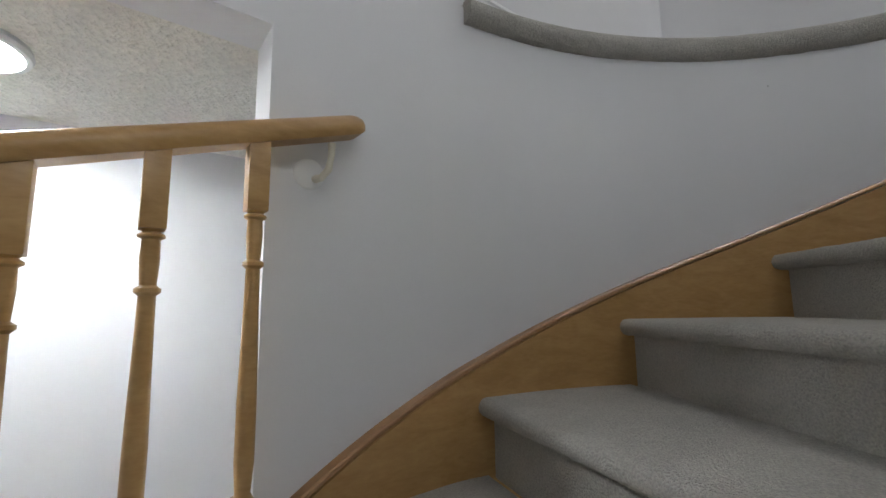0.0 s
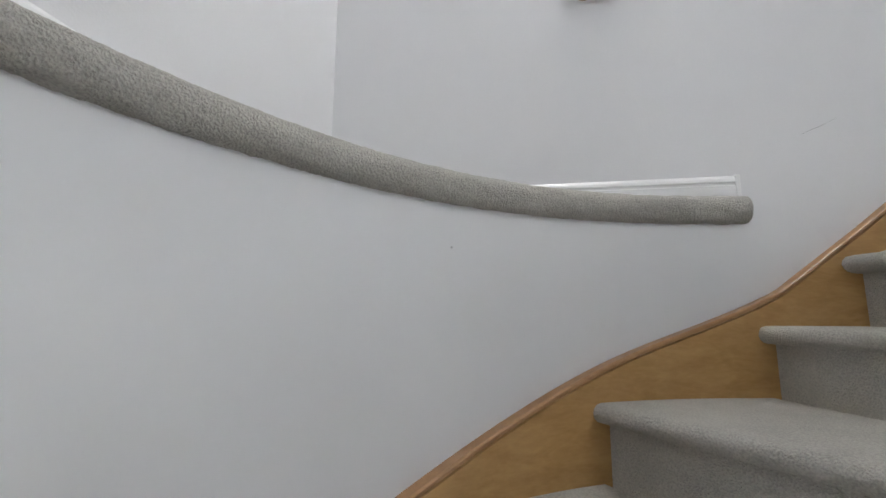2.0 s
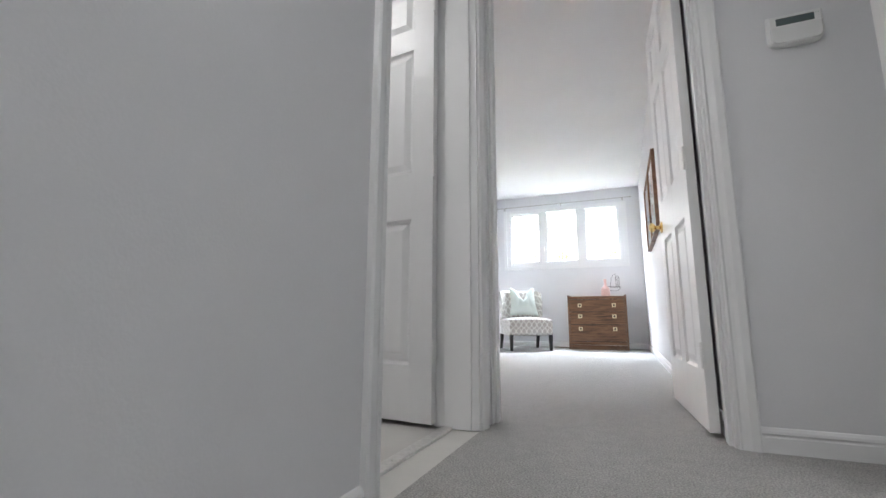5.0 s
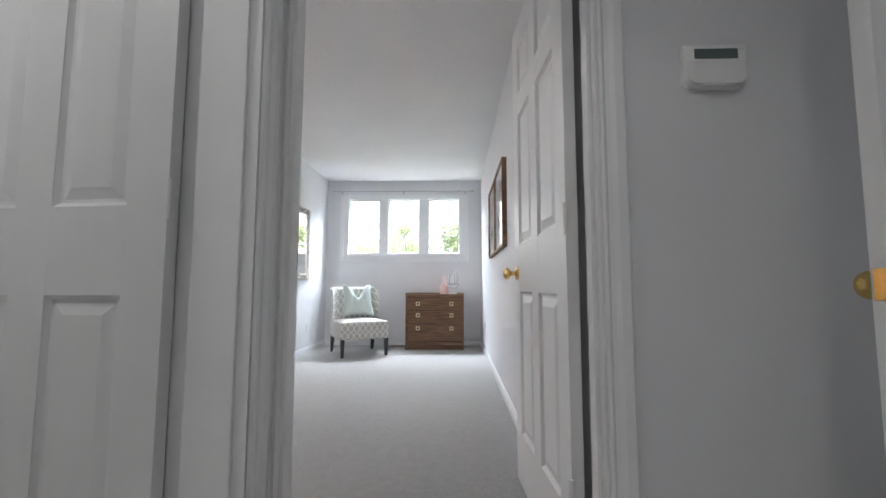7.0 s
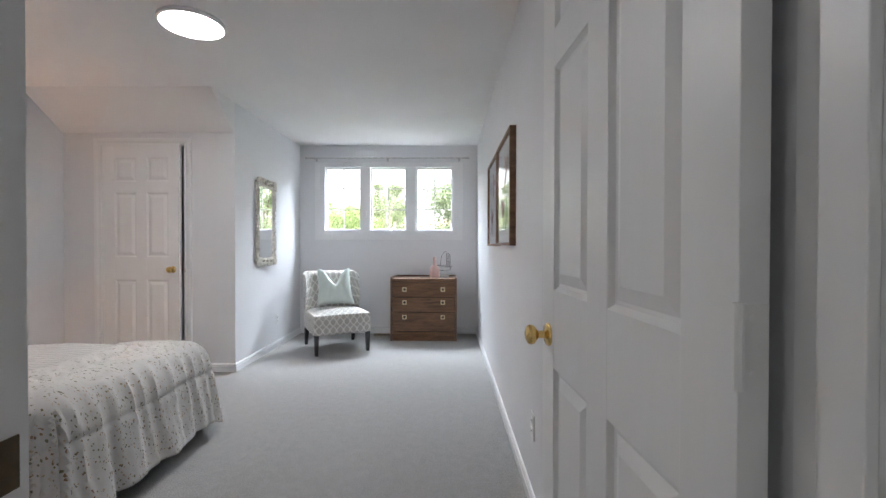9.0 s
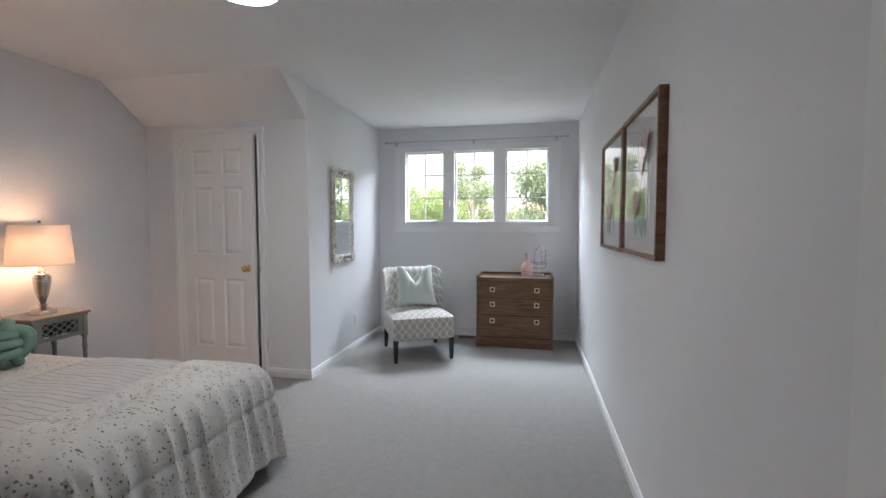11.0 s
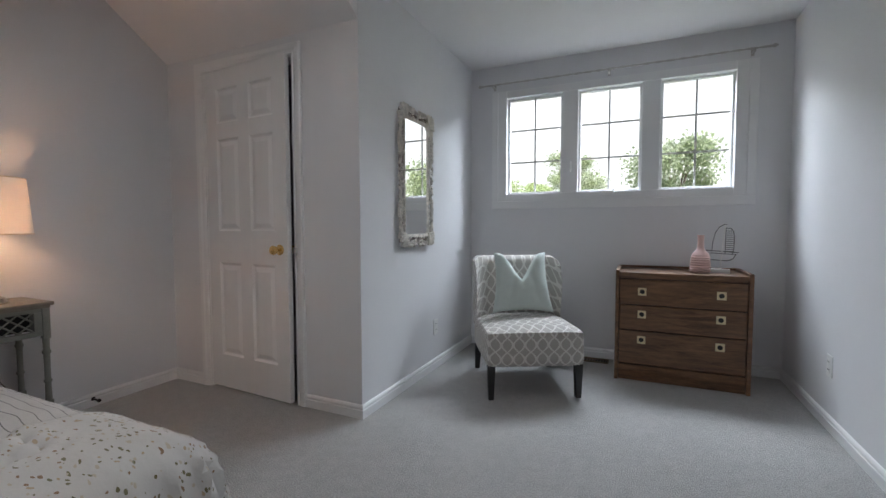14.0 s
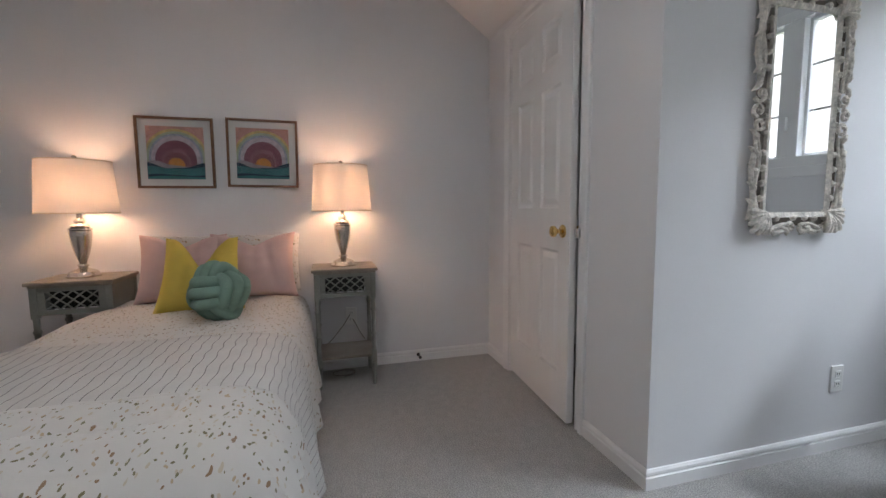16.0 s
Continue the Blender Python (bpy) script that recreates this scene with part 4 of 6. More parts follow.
for bx in (0.245, 0.404, 0.570, 0.736, 0.902, 1.068, 1.22):
    baluster(bx)
bm = bmesh.new()
for sgn in (0,):
    v = []
    for x, z in ((0.20, -1.37), (1.25, -1.71), (1.25, -2.1), (0.20, -1.76)):
        v.append([bm.verts.new((x, RY - 0.03, z)), bm.verts.new((x, RY + 0.03, z))])
    for k in range(4):
        bm.faces.new((v[k][0], v[k][1], v[(k + 1) % 4][1], v[(k + 1) % 4][0]))
    bm.faces.new([p[0] for p in v]), bm.faces.new([p[1] for p in reversed(v)])
part("curb_board", bm, OAK, rail)
bm = bmesh.new()
tube(bm, [(0.115, YN + 0.002, -0.628), (0.112, YN + 0.03, -0.631), (0.102, YN + 0.046, -0.615), (0.098, RY + 0.002, -0.58), (0.098, RY, -0.558)], [0.009, 0.008, 0.008, 0.007, 0.009], 10)
part("bracket", bm, IVORY, rail, "ivory handrail bracket", smooth=True)
bm = bmesh.new()
lathe(bm, [(0.034, 0), (0.034, 0.002), (0.030, 0.004), (0.008, 0.005)], 32, Matrix.Translation((0.128, YN, -0.618)) @ Matrix.Rotation(radians(-90), 4, "X"))
part("bracket_plate", bm, PLASTIC, rail, "clear white bracket plate", smooth=True)


# ---- bed ----
BX0, BX1, BY0, BY1, BZ = -4.57, -2.70, 4.22, 5.15, 0.545
bed = thing("bed", "single bed with a mattress on a dark base", "bed", pose(0, 0, 0))
bm = bmesh.new()
box(bm, BX0, BY0 + 0.01, 0.30, BX1, BY1 - 0.01, BZ - 0.02, 0.05)
part("mattress", bm, MATBOARD, bed, smooth=True)
bm = bmesh.new()
box(bm, BX0, BY0 + 0.03, 0.12, BX1 - 0.04, BY1 - 0.03, 0.31, 0.01)
part("base", bm, LEG, bed, "dark bed base")
for lx in (BX0 + 0.1, BX1 - 0.14):
    for ly in (BY0 + 0.12, BY1 - 0.12):
        bm = bmesh.new()
        lathe(bm, [(0.022, 0), (0.026, 0.12)], 12, Matrix.Translation((lx, ly, 0)))
        part("leg", bm, LEG, bed)


def cloth(xa, xb, foot, lift, seed, hem=0.065, flare=0.10):
    """A cover over the bed from xa to xb; hangs on both sides, and over the foot if foot is set. Returns a bmesh."""
    bm = bmesh.new()
    top = BZ + lift
    hang = top - hem
    cs, r = (0.0125 if foot else 0.016), 0.07

    def place(a, b):
        ex = min(a, BX1) if foot else a
        ox = max(a - BX1, 0) if foot else 0.0
        ey = min(max(b, BY0), BY1)
        oy = b - ey
        d = math.hypot(ox, oy)
        nz = noise.noise(Vector((a * 3.1, b * 3.1, seed)))
        ny = noise.noise(Vector((a * 9, b * 9, seed + 5)))
        crumple = 1 - abs(noise.noise(Vector((a * 13 + 2 * nz, b * 8, seed + 9))))
        z = top + 0.012 * nz + 0.004 * ny + (0.009 if foot else 0.004) * (crumple - 0.75)
        edge = min(b - BY0, BY1 - b, (BX1 - a) if foot else 9)
        if foot:
            for seam in (abs(edge - 0.17), abs(a - (BX1 - 0.30) + 0.02 * nz) if edge > 0.17 else 9):
                z -= (0.010 + 0.006 * ny) * math.exp(-((seam / 0.014) ** 2))
            z += 0.004 * math.sin((a + b) * 95 + 5 * nz) * math.exp(-(((edge - 0.17) / 0.05) ** 2))
        if d == 0:
            z -= 0.02 * max(0, 1 - edge / 0.12) ** 2
            return Vector((a, b, z))
        ux, uy = ox / d, oy / d
        per = (ex if abs(oy) > abs(ox) else ey) * 1.0 + math.atan2(uy, ux + 1e-6) * 0.25
        wave = math.sin(per * 21 + seed * 1.7 + 1.4 * math.sin(per * 7)) * 0.6 + math.sin(per * 43 + seed) * 0.3
        fr = min(d / hang, 1.0)
        pleat = (1 - abs(math.sin(per * 33 + 2.2 * nz + seed))) ** 1.5 - 0.4
        out = r * (1 - math.exp(-d / r * 1.2)) + flare * d * 0.9 + wave * 0.028 * fr**1.2
        out += (0.016 if foot else 0.006) * pleat * min(1, d / 0.08) * (1 - 0.35 * fr) + 0.006 * ny * fr
        if foot:
            out -= 0.009 * math.exp(-(((d - 0.20 - 0.015 * nz) / 0.012) ** 2))
            out += 0.006 * (crumple - 0.7)
        drop = d - r * (1 - math.exp(-d / r)) * 0.55
        zz = top - 0.02 - drop * (hang / (hang - r * 0.55 + 0.02)) * (0.985 + 0.03 * nz)
        return Vector((ex + ux * out, ey + uy * out, max(zz, 0.02)))

    na = int((xb + (hang if foot else 0) - xa) / cs)
    nb = int((BY1 - BY0 + 2 * hang) / cs)
    grid = []
    for i in range(na + 1):
        a = xa + (xb + (hang if foot else 0) - xa) * i / na
        row = []
        for j in range(nb + 1):
            b = BY0 - hang + (BY1 - BY0 + 2 * hang) * j / nb
            ox = max(a - BX1, 0) if foot else 0
            oy = max(BY0 - b, b - BY1, 0)
            row.append(bm.verts.new(place(a, b)) if math.hypot(ox, oy) <= hang + 0.02 else None)
        grid.append(row)
    for i in range(na):
        for j in range(nb):
            q = [grid[i][j], grid[i + 1][j], grid[i + 1][j + 1], grid[i][j + 1]]
            q = [v for v in q if v]
            if len(q) > 2:
                bm.faces.new(q)
    loose = [v for v in bm.verts if not v.link_faces]
    bmesh.ops.delete(bm, geom=loose, context="VERTS")
    return bm


def thick(ob, t=0.008):
    s = ob.modifiers.new("thickness", "SOLIDIFY")
    s.thickness, s.offset = t, 1
    return ob


thick(solid("bed_sheet", cloth(-4.52, -3.2, False, 0.0, 1.0), FLORAL, "white floral bedspread tucked under the pillows", "bedspread", smooth=True))
thick(solid("throw_blanket", cloth(-3.60, -2.95, False, 0.012, 1.0, hem=0.055, flare=0.12), STRIPED, "white quilt with thin wavy dark stripes", "quilt", smooth=True))
thick(solid("duvet", cloth(-3.02, BX1, True, 0.026, 4.0, hem=0.075, flare=0.16), FLORAL, "white gathered duvet printed with small olive leaves", "duvet", smooth=True), 0.014)


def pillow(name, w, h, t, mat, m, label, chop=0.0, ear=0.05, parent_ok=True, category="pillow", taper=0.0):
    """Stuffed square cushion with pointed corners, upright in local xz, with an optional chopped top."""
    n = 30
    bm = bmesh.new()
    faces = {}
    for sg in (1, -1):
        for i in range(n + 1):
            for j in range(n + 1):
                u, v = -1 + 2 * i / n, -1 + 2 * j / n
                rim = max(abs(u), abs(v)) > 0.999
                if rim and sg < 0:
                    faces[(sg, i, j)] = faces[(1, i, j)]
                    continue
                pinch_x = 1 - ear * (1 - v * v)
                pinch_z = 1 - ear * (1 - u * u)
                x, z = u * w / 2 * pinch_x, v * h / 2 * pinch_z
                up = (v + 1) / 2
                dip = chop * (0.75 * max(0, 1 - abs(u) / 0.72) ** 1.15 + 0.25 * math.exp(-((u / 0.33) ** 2))) * up**2.5
                z -= dip
                x *= 1 - taper * up
                th = t / 2 * ((1 - u * u) * (1 - v * v)) ** 0.42
                th *= 1 - 0.45 * (dip / (chop + 1e-6) if chop else 0)
                th += 0.006 * noise.noise(Vector((u * 3, v * 3, w * 10 + sg))) * (1 - max(abs(u), abs(v)))
                crease = 0.012 * math.exp(-((abs(u) - 0.25 - 0.3 * (1 - up)) / 0.1) ** 2) * up * (1 if chop else 0)
                faces[(sg, i, j)] = bm.verts.new((x, -sg * (th - crease * (0 if rim else 1)), z + h / 2))
    for sg in (1, -1):
        for i in range(n):
            for j in range(n):
                try:
                    bm.faces.new([faces[(sg, i, j)], faces[(sg, i + 1, j)], faces[(sg, i + 1, j + 1)], faces[(sg, i, j + 1)]])
                except ValueError:
                    pass
    return solid(name, bm, mat, label, category, m, smooth=True)


PB = BZ + 0.012
def lean(x, y, z, back, turn=0):
    """Upright pillow facing +x, leaning back."""
    return Matrix.Translation((x, y, z)) @ Matrix.Rotation(radians(90 + turn), 4, "Z") @ Matrix.Rotation(radians(-back), 4, "X")


pillow("pillow", 0.40, 0.345, 0.12, FLORAL, lean(-4.49, 4.61, PB, 10), "white floral pillow at the wall")
pillow("pillow", 0.40, 0.345, 0.12, FLORAL, lean(-4.49, 4.985, PB, 10), "white floral pillow at the wall")
pillow("pillow", 0.45, 0.37, 0.14, PINK, lean(-4.32, 4.60, PB - 0.005, 15, -3), "dusty pink velvet cushion", 0.055, 0.10, taper=0.05)
pillow("pillow", 0.45, 0.37, 0.14, PINK, lean(-4.32, 4.955, PB - 0.005, 15, 3), "dusty pink velvet cushion", 0.055, 0.10, taper=0.03)
pillow("pillow", 0.41, 0.38, 0.15, YELLOW, lean(-4.12, 4.735, PB - 0.015, 20), "mustard yellow cushion with stitched edges", 0.15, 0.09, taper=0.20)

# knotted cushion: three interlaced bands of plump cords, each band over one and under the next
knot = thing("knot_cushion", "green plush knotted ball cushion", "cushion", pose(-3.93, 4.865, PB + 0.115, 8, -6, -38))
for g in range(3):
    for k in range(3):
        o = (k - 1) * 0.049
        bm = bmesh.new()
        pts = []
        for q in range(48):
            a = 2 * math.pi * q / 48
            rr = 0.094 + 0.020 * math.cos(2 * a) - abs(k - 1) * 0.010
            u, v = rr * math.cos(a), rr * math.sin(a)
            fat = 1 + 0.10 * math.sin(4 * a)
            p = (u * fat, v, o * (1 - 0.10 * math.sin(2 * a) ** 2))
            pts.append(((p[0], p[1], p[2]), (p[2], p[0], p[1]), (p[1], p[2], p[0]))[g])
        tube(bm, pts, 0.0255, 12, closed=True)
        part("cord", bm, GREEN, knot, smooth=True)
bm = bmesh.new()
bmesh.ops.create_icosphere(bm, subdivisions=2, radius=0.075)
part("stuffing", bm, GREEN, knot, smooth=True)


# ---- nightstands and lamps ----
def nightstand(m, label):
    """Front faces +y in local space; 0.35 wide, 0.31 deep, 0.70 high."""
    t = thing("nightstand", label, "nightstand", m, "bedside nightstands")
    w, d, h = 0.345, 0.30, 0.70
    bm = bmesh.new()
    box(bm, -w / 2 - 0.012, -d / 2, h - 0.018, w / 2 + 0.012, d / 2 + 0.015, h, 0.005)
    box(bm, -w / 2, -d / 2, h - 0.030, w / 2, d / 2 + 0.004, h - 0.017, 0.003)
    part("top", bm, GREYTOP, t, "worn grey-brown top")
    bm = bmesh.new()
    box(bm, -w / 2 + 0.006, -d / 2 + 0.004, h - 0.165, -w / 2 + 0.02, d / 2 - 0.02, h - 0.031)
    box(bm, w / 2 - 0.02, -d / 2 + 0.004, h - 0.165, w / 2 - 0.006, d / 2 - 0.02, h - 0.031)
    box(bm, -w / 2 + 0.02, -d / 2 + 0.004, h - 0.165, w / 2 - 0.02, -d / 2 + 0.018, h - 0.031)
    part("apron", bm, GREYWOOD, t)
    bm = bmesh.new()
    fy0, fy1 = d / 2 - 0.022, d / 2 - 0.006
    for b in ((-w / 2 + 0.03, h - 0.165, w / 2 - 0.03, h - 0.140), (-w / 2 + 0.03, h - 0.050, w / 2 - 0.03, h - 0.031), (-w / 2 + 0.03, h - 0.140, -w / 2 + 0.062, h - 0.050), (w / 2 - 0.062, h - 0.140, w / 2 - 0.03, h - 0.050)):
        box(bm, b[0], fy0, b[1], b[2], fy1, b[3], 0.002)
    drawer = part("drawer_front", bm, GREYWOOD, t)
    # black sheet behind the lattice, its shade painted in
    bm = bmesh.new()
    box(bm, -w / 2 + 0.062, fy0 - 0.03, h - 0.140, w / 2 - 0.062, fy0 - 0.026, h - 0.050)
    part("lattice_shade", bm, DARK, drawer, "near-black sheet for the shade behind the lattice")
    bm = bmesh.new()
    lw, lz = w - 0.124, 0.09
    for k in range(-1, 5):
        for sg in (1, -1):
            x0 = -lw / 2 + lw * k / 4
            x1 = x0 + sg * lw / 4 * 1.0
            if sg < 0:
                x0, x1 = x0 + lw / 4, x0 + lw / 4 - lw / 4
            for xa, xb in ((x0, x1),):
                for z0, z1, p0, p1 in ((h - 0.140, h - 0.095, xa, (xa + xb) / 2 + sg * lw / 8), (h - 0.095, h - 0.050, xa, (xa + xb) / 2 + sg * lw / 8)):
                    if min(p0, p1) < -lw / 2 - 0.001 or max(p0, p1) > lw / 2 + 0.001:
                        continue
                    tube(bm, [(p0, fy0 + 0.006, z0), (p1, fy0 + 0.006, z1)], 0.0042, 6)
    part("lattice", bm, GREYWOOD, drawer, "crossed lattice bars")
    for sx in (-1, 1):
        for sy in (-1, 1):
            bm = bmesh.new()
            x, y = sx * (w / 2 - 0.016), sy * (d / 2 - 0.016)
            box(bm, x - 0.015, y - 0.015, h - 0.18, x + 0.015, y + 0.015, h - 0.031, 0.002)
            lathe(bm, [(0.011, 0.0), (0.014, 0.02), (0.013, 0.04), (0.0145, 0.12), (0.017, 0.124), (0.017, 0.13), (0.0135, 0.134), (0.0135, 0.22), (0.012, 0.30), (0.0165, 0.306), (0.0165, 0.314), (0.012, 0.32), (0.013, 0.44), (0.0175, 0.448), (0.0175, 0.458), (0.013, 0.464), (0.014, 0.52)], 14, Matrix.Translation((x, y, 0)))
            box(bm, x - 0.0145, y - 0.0145, 0.14, x + 0.0145, y + 0.0145, 0.215, 0.002)
            part("leg", bm, GREYWOOD, t, smooth=True)
    bm = bmesh.new()
    box(bm, -w / 2 + 0.01, -d / 2 + 0.01, 0.170, w / 2 - 0.01, d / 2 - 0.01, 0.186, 0.003)
    part("shelf", bm, GREYTOP, t, "lower shelf")
    return t


ns = nightstand(pose(-4.455, 5.435, 0, 0, 0, -90), "sage-grey wooden nightstand with a lattice drawer")
copy_thing(ns, pose(-4.455, 4.13, 0, 0, 0, -90))


def table_lamp(m, label):
    t = thing("table_lamp", label, "lamp", m, "bedside lamps")
    bm = bmesh.new()
    lathe(bm, [(0.073, 0), (0.073, 0.008), (0.067, 0.014), (0.064, 0.020), (0.061, 0.028), (0.042, 0.036), (0.024, 0.043), (0.017, 0.050), (0.024, 0.057), (0.024, 0.062), (0.015, 0.068), (0.020, 0.085), (0.031, 0.12), (0.041, 0.165), (0.047, 0.21), (0.048, 0.232), (0.045, 0.238), (0.051, 0.242), (0.050, 0.250), (0.038, 0.254), (0.041, 0.262), (0.034, 0.270), (0.022, 0.276), (0.025, 0.287), (0.020, 0.298), (0.012, 0.302), (0.012, 0.33)], 32)
    part("base", bm, CHROME, t, "turned brushed-nickel urn base", smooth=True)
    bm = bmesh.new()
    rb, rt, z0, z1 = 0.172, 0.153, 0.325, 0.592
    n = 48
    rr = []
    for r, z in ((rb, z0), (rt, z1), (rt - 0.002, z1), (rb - 0.002, z0)):
        rr.append([bm.verts.new((r * math.cos(2 * math.pi * k / n), r * math.sin(2 * math.pi * k / n), z)) for k in range(n)])
    for a, b in ((0, 1), (1, 2), (2, 3), (3, 0)):
        for k in range(n):
            bm.faces.new((rr[a][k], rr[a][(k + 1) % n], rr[b][(k + 1) % n], rr[b][k]))
    shade = part("shade", bm, SHADE, t, "tapered cream fabric shade, lit", smooth=True)
    for r, z in ((rb, z0 + 0.003), (rt, z1 - 0.003)):
        bm = bmesh.new()
        tube(bm, [(r * math.cos(2 * math.pi * k / 40), r * math.sin(2 * math.pi * k / 40), z) for k in range(40)], 0.003, 6, closed=True)
        part("shade_rim", bm, SHADERIM, shade)
    bm = bmesh.new()
    for k in range(3):
        a = 2 * math.pi * k / 3
        tube(bm, [(0, 0, z1 - 0.02), (rt * math.cos(a), rt * math.sin(a), z1 - 0.006)], 0.002, 6)
    lathe(bm, [(0.008, 0.585), (0.005, 0.597), (0.011, 0.604), (0.010, 0.614), (0.003, 0.62)], 16)
    part("finial", bm, CHROME, t, "nickel finial", smooth=True)
    bm = bmesh.new()
    lathe(bm, [(0.012, 0.33), (0.014, 0.39), (0.028, 0.43), (0.030, 0.455), (0.022, 0.48), (0.005, 0.487)], 20)
    part("bulb", bm, BULB, t, "glowing warm bulb", smooth=True)
    return t


lamp = table_lamp(pose(-4.45, 5.435, 0.70), "lit table lamp with a nickel urn base")
copy_thing(lamp, pose(-4.45, 4.125, 0.70))
for pts in ([(-4.60, 5.47, 0.36), (-4.585, 5.43, 0.30), (-4.57, 5.36, 0.22), (-4.575, 5.33, 0.19)], [(-4.60, 5.49, 0.33), (-4.58, 5.53, 0.25), (-4.575, 5.56, 0.20)], [(-4.52 + 0.05 * math.cos(k * 0.5), 5.42 + 0.07 * math.sin(k * 0.5), 0.005 + 0.0006 * k) for k in range(20)]):
    bm = bmesh.new()
    tube(bm, pts, 0.003, 6)
    solid("lamp_cord", bm, GREYTOP, "thin grey lamp cord below the nightstand", "cord", group="lamp cords")


# ---- pictures ----
def flat(bm, pts, y):
    """A thin flat shape in local xz at depth y."""
    bm.faces.new([bm.verts.new((x, y, z)) for x, z in pts])


def picture(name, w, h, bar, depth, mat_w, m, label, art, group):
    """Framed picture, centre of its back on the wall, facing local -y."""
    t = thing(name, label, "picture", m, group)
    for k in range(4):
        bm = bmesh.new()
        a = [(-w / 2, -h / 2), (w / 2, -h / 2), (w / 2, h / 2), (-w / 2, h / 2)]
        i = [(-w / 2 + bar, -h / 2 + bar), (w / 2 - bar, -h / 2 + bar), (w / 2 - bar, h / 2 - bar), (-w / 2 + bar, h / 2 - bar)]
        q = [a[k], a[(k + 1) % 4], i[(k + 1) % 4], i[k]]
        f = [bm.verts.new((x, -depth, z)) for x, z in q]
        g = [bm.verts.new((x, 0, z)) for x, z in q]
        bm.faces.new(f), bm.faces.new(list(reversed(g)))
        for j in range(4):
            bm.faces.new((f[j], f[(j + 1) % 4], g[(j + 1) % 4], g[j]))
        part("frame_bar", bm, FRAMEWOOD, t)
    bm = bmesh.new()
    box(bm, -w / 2 + bar - 0.003, -depth * 0.45, -h / 2 + bar - 0.003, w / 2 - bar + 0.003, -0.002, h / 2 - bar + 0.003)
    part("mat_board", bm, MATBOARD, t, "white mat")
    art(t, w - 2 * bar - 2 * mat_w, h - 2 * bar - 2 * mat_w, -depth * 0.45)
    bm = bmesh.new()
    sheet(bm, -w / 2 + bar - 0.002, -h / 2 + bar - 0.002, w / 2 - bar + 0.002, h / 2 - bar + 0.002, -depth * 0.8)
    g = part("glass", bm, PICGLASS, t, "reflecting picture glass")
    g.visible_shadow = False
    return t


def paint(name, c):
    return material(name, c, 0.8, vary=0.18, scale=30, fine=0.1, bump_scale=120)


P_SKY, P_YEL, P_BLU, P_LAV = paint("art_peach", (0.62, 0.34, 0.29)), paint("art_yellow", (0.66, 0.52, 0.24)), paint("art_grey_blue", (0.40, 0.44, 0.52)), paint("art_lavender", (0.60, 0.53, 0.58))
P_MINTY, P_PLUM, P_MIST = paint("art_pale_green", (0.46, 0.52, 0.38)), paint("art_plum", (0.30, 0.12, 0.14)), paint("art_mist", (0.42, 0.36, 0.38))
P_MAR, P_SUN, P_TEAL, P_NAVY, P_ROSE = paint("art_maroon", (0.28, 0.11, 0.15)), paint("art_orange", (0.72, 0.33, 0.09)), paint("art_teal", (0.06, 0.20, 0.21)), paint("art_navy", (0.03, 0.06, 0.09)), paint("art_rose", (0.36, 0.17, 0.20))


def arch(w, h, r, base, n=28):
    """Half disc on straight sides, clipped to the picture."""
    pts = [(min(r, w / 2), -h * 0.48)]
    for k in range(n + 1):
        a = math.pi * k / n
        pts.append((max(-w / 2, min(w / 2, r * math.cos(a))), min(h / 2, base + r * math.sin(a))))
    return pts + [(-min(r, w / 2), -h * 0.48)]


def rainbow(t, w, h, y):
    layers = [(None, 0, P_SKY, "sky"), (0.565, -0.10, P_YEL, "rainbow_band"), (0.515, -0.10, P_MINTY, "rainbow_band"), (0.47, -0.10, P_BLU, "rainbow_band"), (0.43, -0.10, P_LAV, "rainbow_band"), (0.36, -0.12, P_MAR, "dome"), (0.25, -0.16, P_ROSE, "dome"), (0.21, -0.20, P_PLUM, "dome"), (0.15, -0.24, P_SUN, "sun")]
    for k, (r, base, mt, nm) in enumerate(layers):
        bm = bmesh.new()
        yy = y - 0.0006 * (k + 1)
        flat(bm, [(-w / 2, -h / 2), (w / 2, -h / 2), (w / 2, h / 2), (-w / 2, h / 2)] if r is None else arch(w, h, r * w, base * h), yy)
        part(nm, bm, mt, t)
    for k, (mt, z0, amp, ph) in enumerate(((P_MIST, -0.22, 0.055, 2.6), (P_NAVY, -0.25, 0.05, 1.4), (P_TEAL, -0.285, 0.02, 1.9), (P_NAVY, -0.42, 0.015, 3.0), (P_TEAL, -0.45, 0.01, 4.0))):
        bm = bmesh.new()
        n = 24
        pts = [(-w / 2, -h / 2), (w / 2, -h / 2)] + [(w / 2 - w * q / n, z0 * h + amp * h * math.cos(6.0 * q / n + ph - 1.4) + amp * h * 0.3 * math.sin(13.0 * q / n + ph)) for q in range(n + 1)]
        flat(bm, pts, y - 0.0006 * (len(layers) + 1 + k))
        part("hill", bm, mt, t)


p1 = picture("framed_print", 0.392, 0.396, 0.013, 0.022, 0.038, pose(XB, 4.536, 1.361, 0, 0, 90), "square framed print of a rainbow over hills", rainbow, "rainbow prints above the bed")
copy_thing(p1, pose(XB, 4.995, 1.368, 0, 0.6, 90))

P_LEAF, P_LEAF2, P_PET, P_PET2, P_PALE = paint("art_leaf_green", (0.20, 0.26, 0.22)), paint("art_sage", (0.36, 0.40, 0.36)), paint("art_petal_red", (0.46, 0.31, 0.28)), paint("art_petal_pink", (0.62, 0.52, 0.48)), material("art_pale_ground", (0.70, 0.70, 0.68), 0.8, vary=0.03, scale=4)


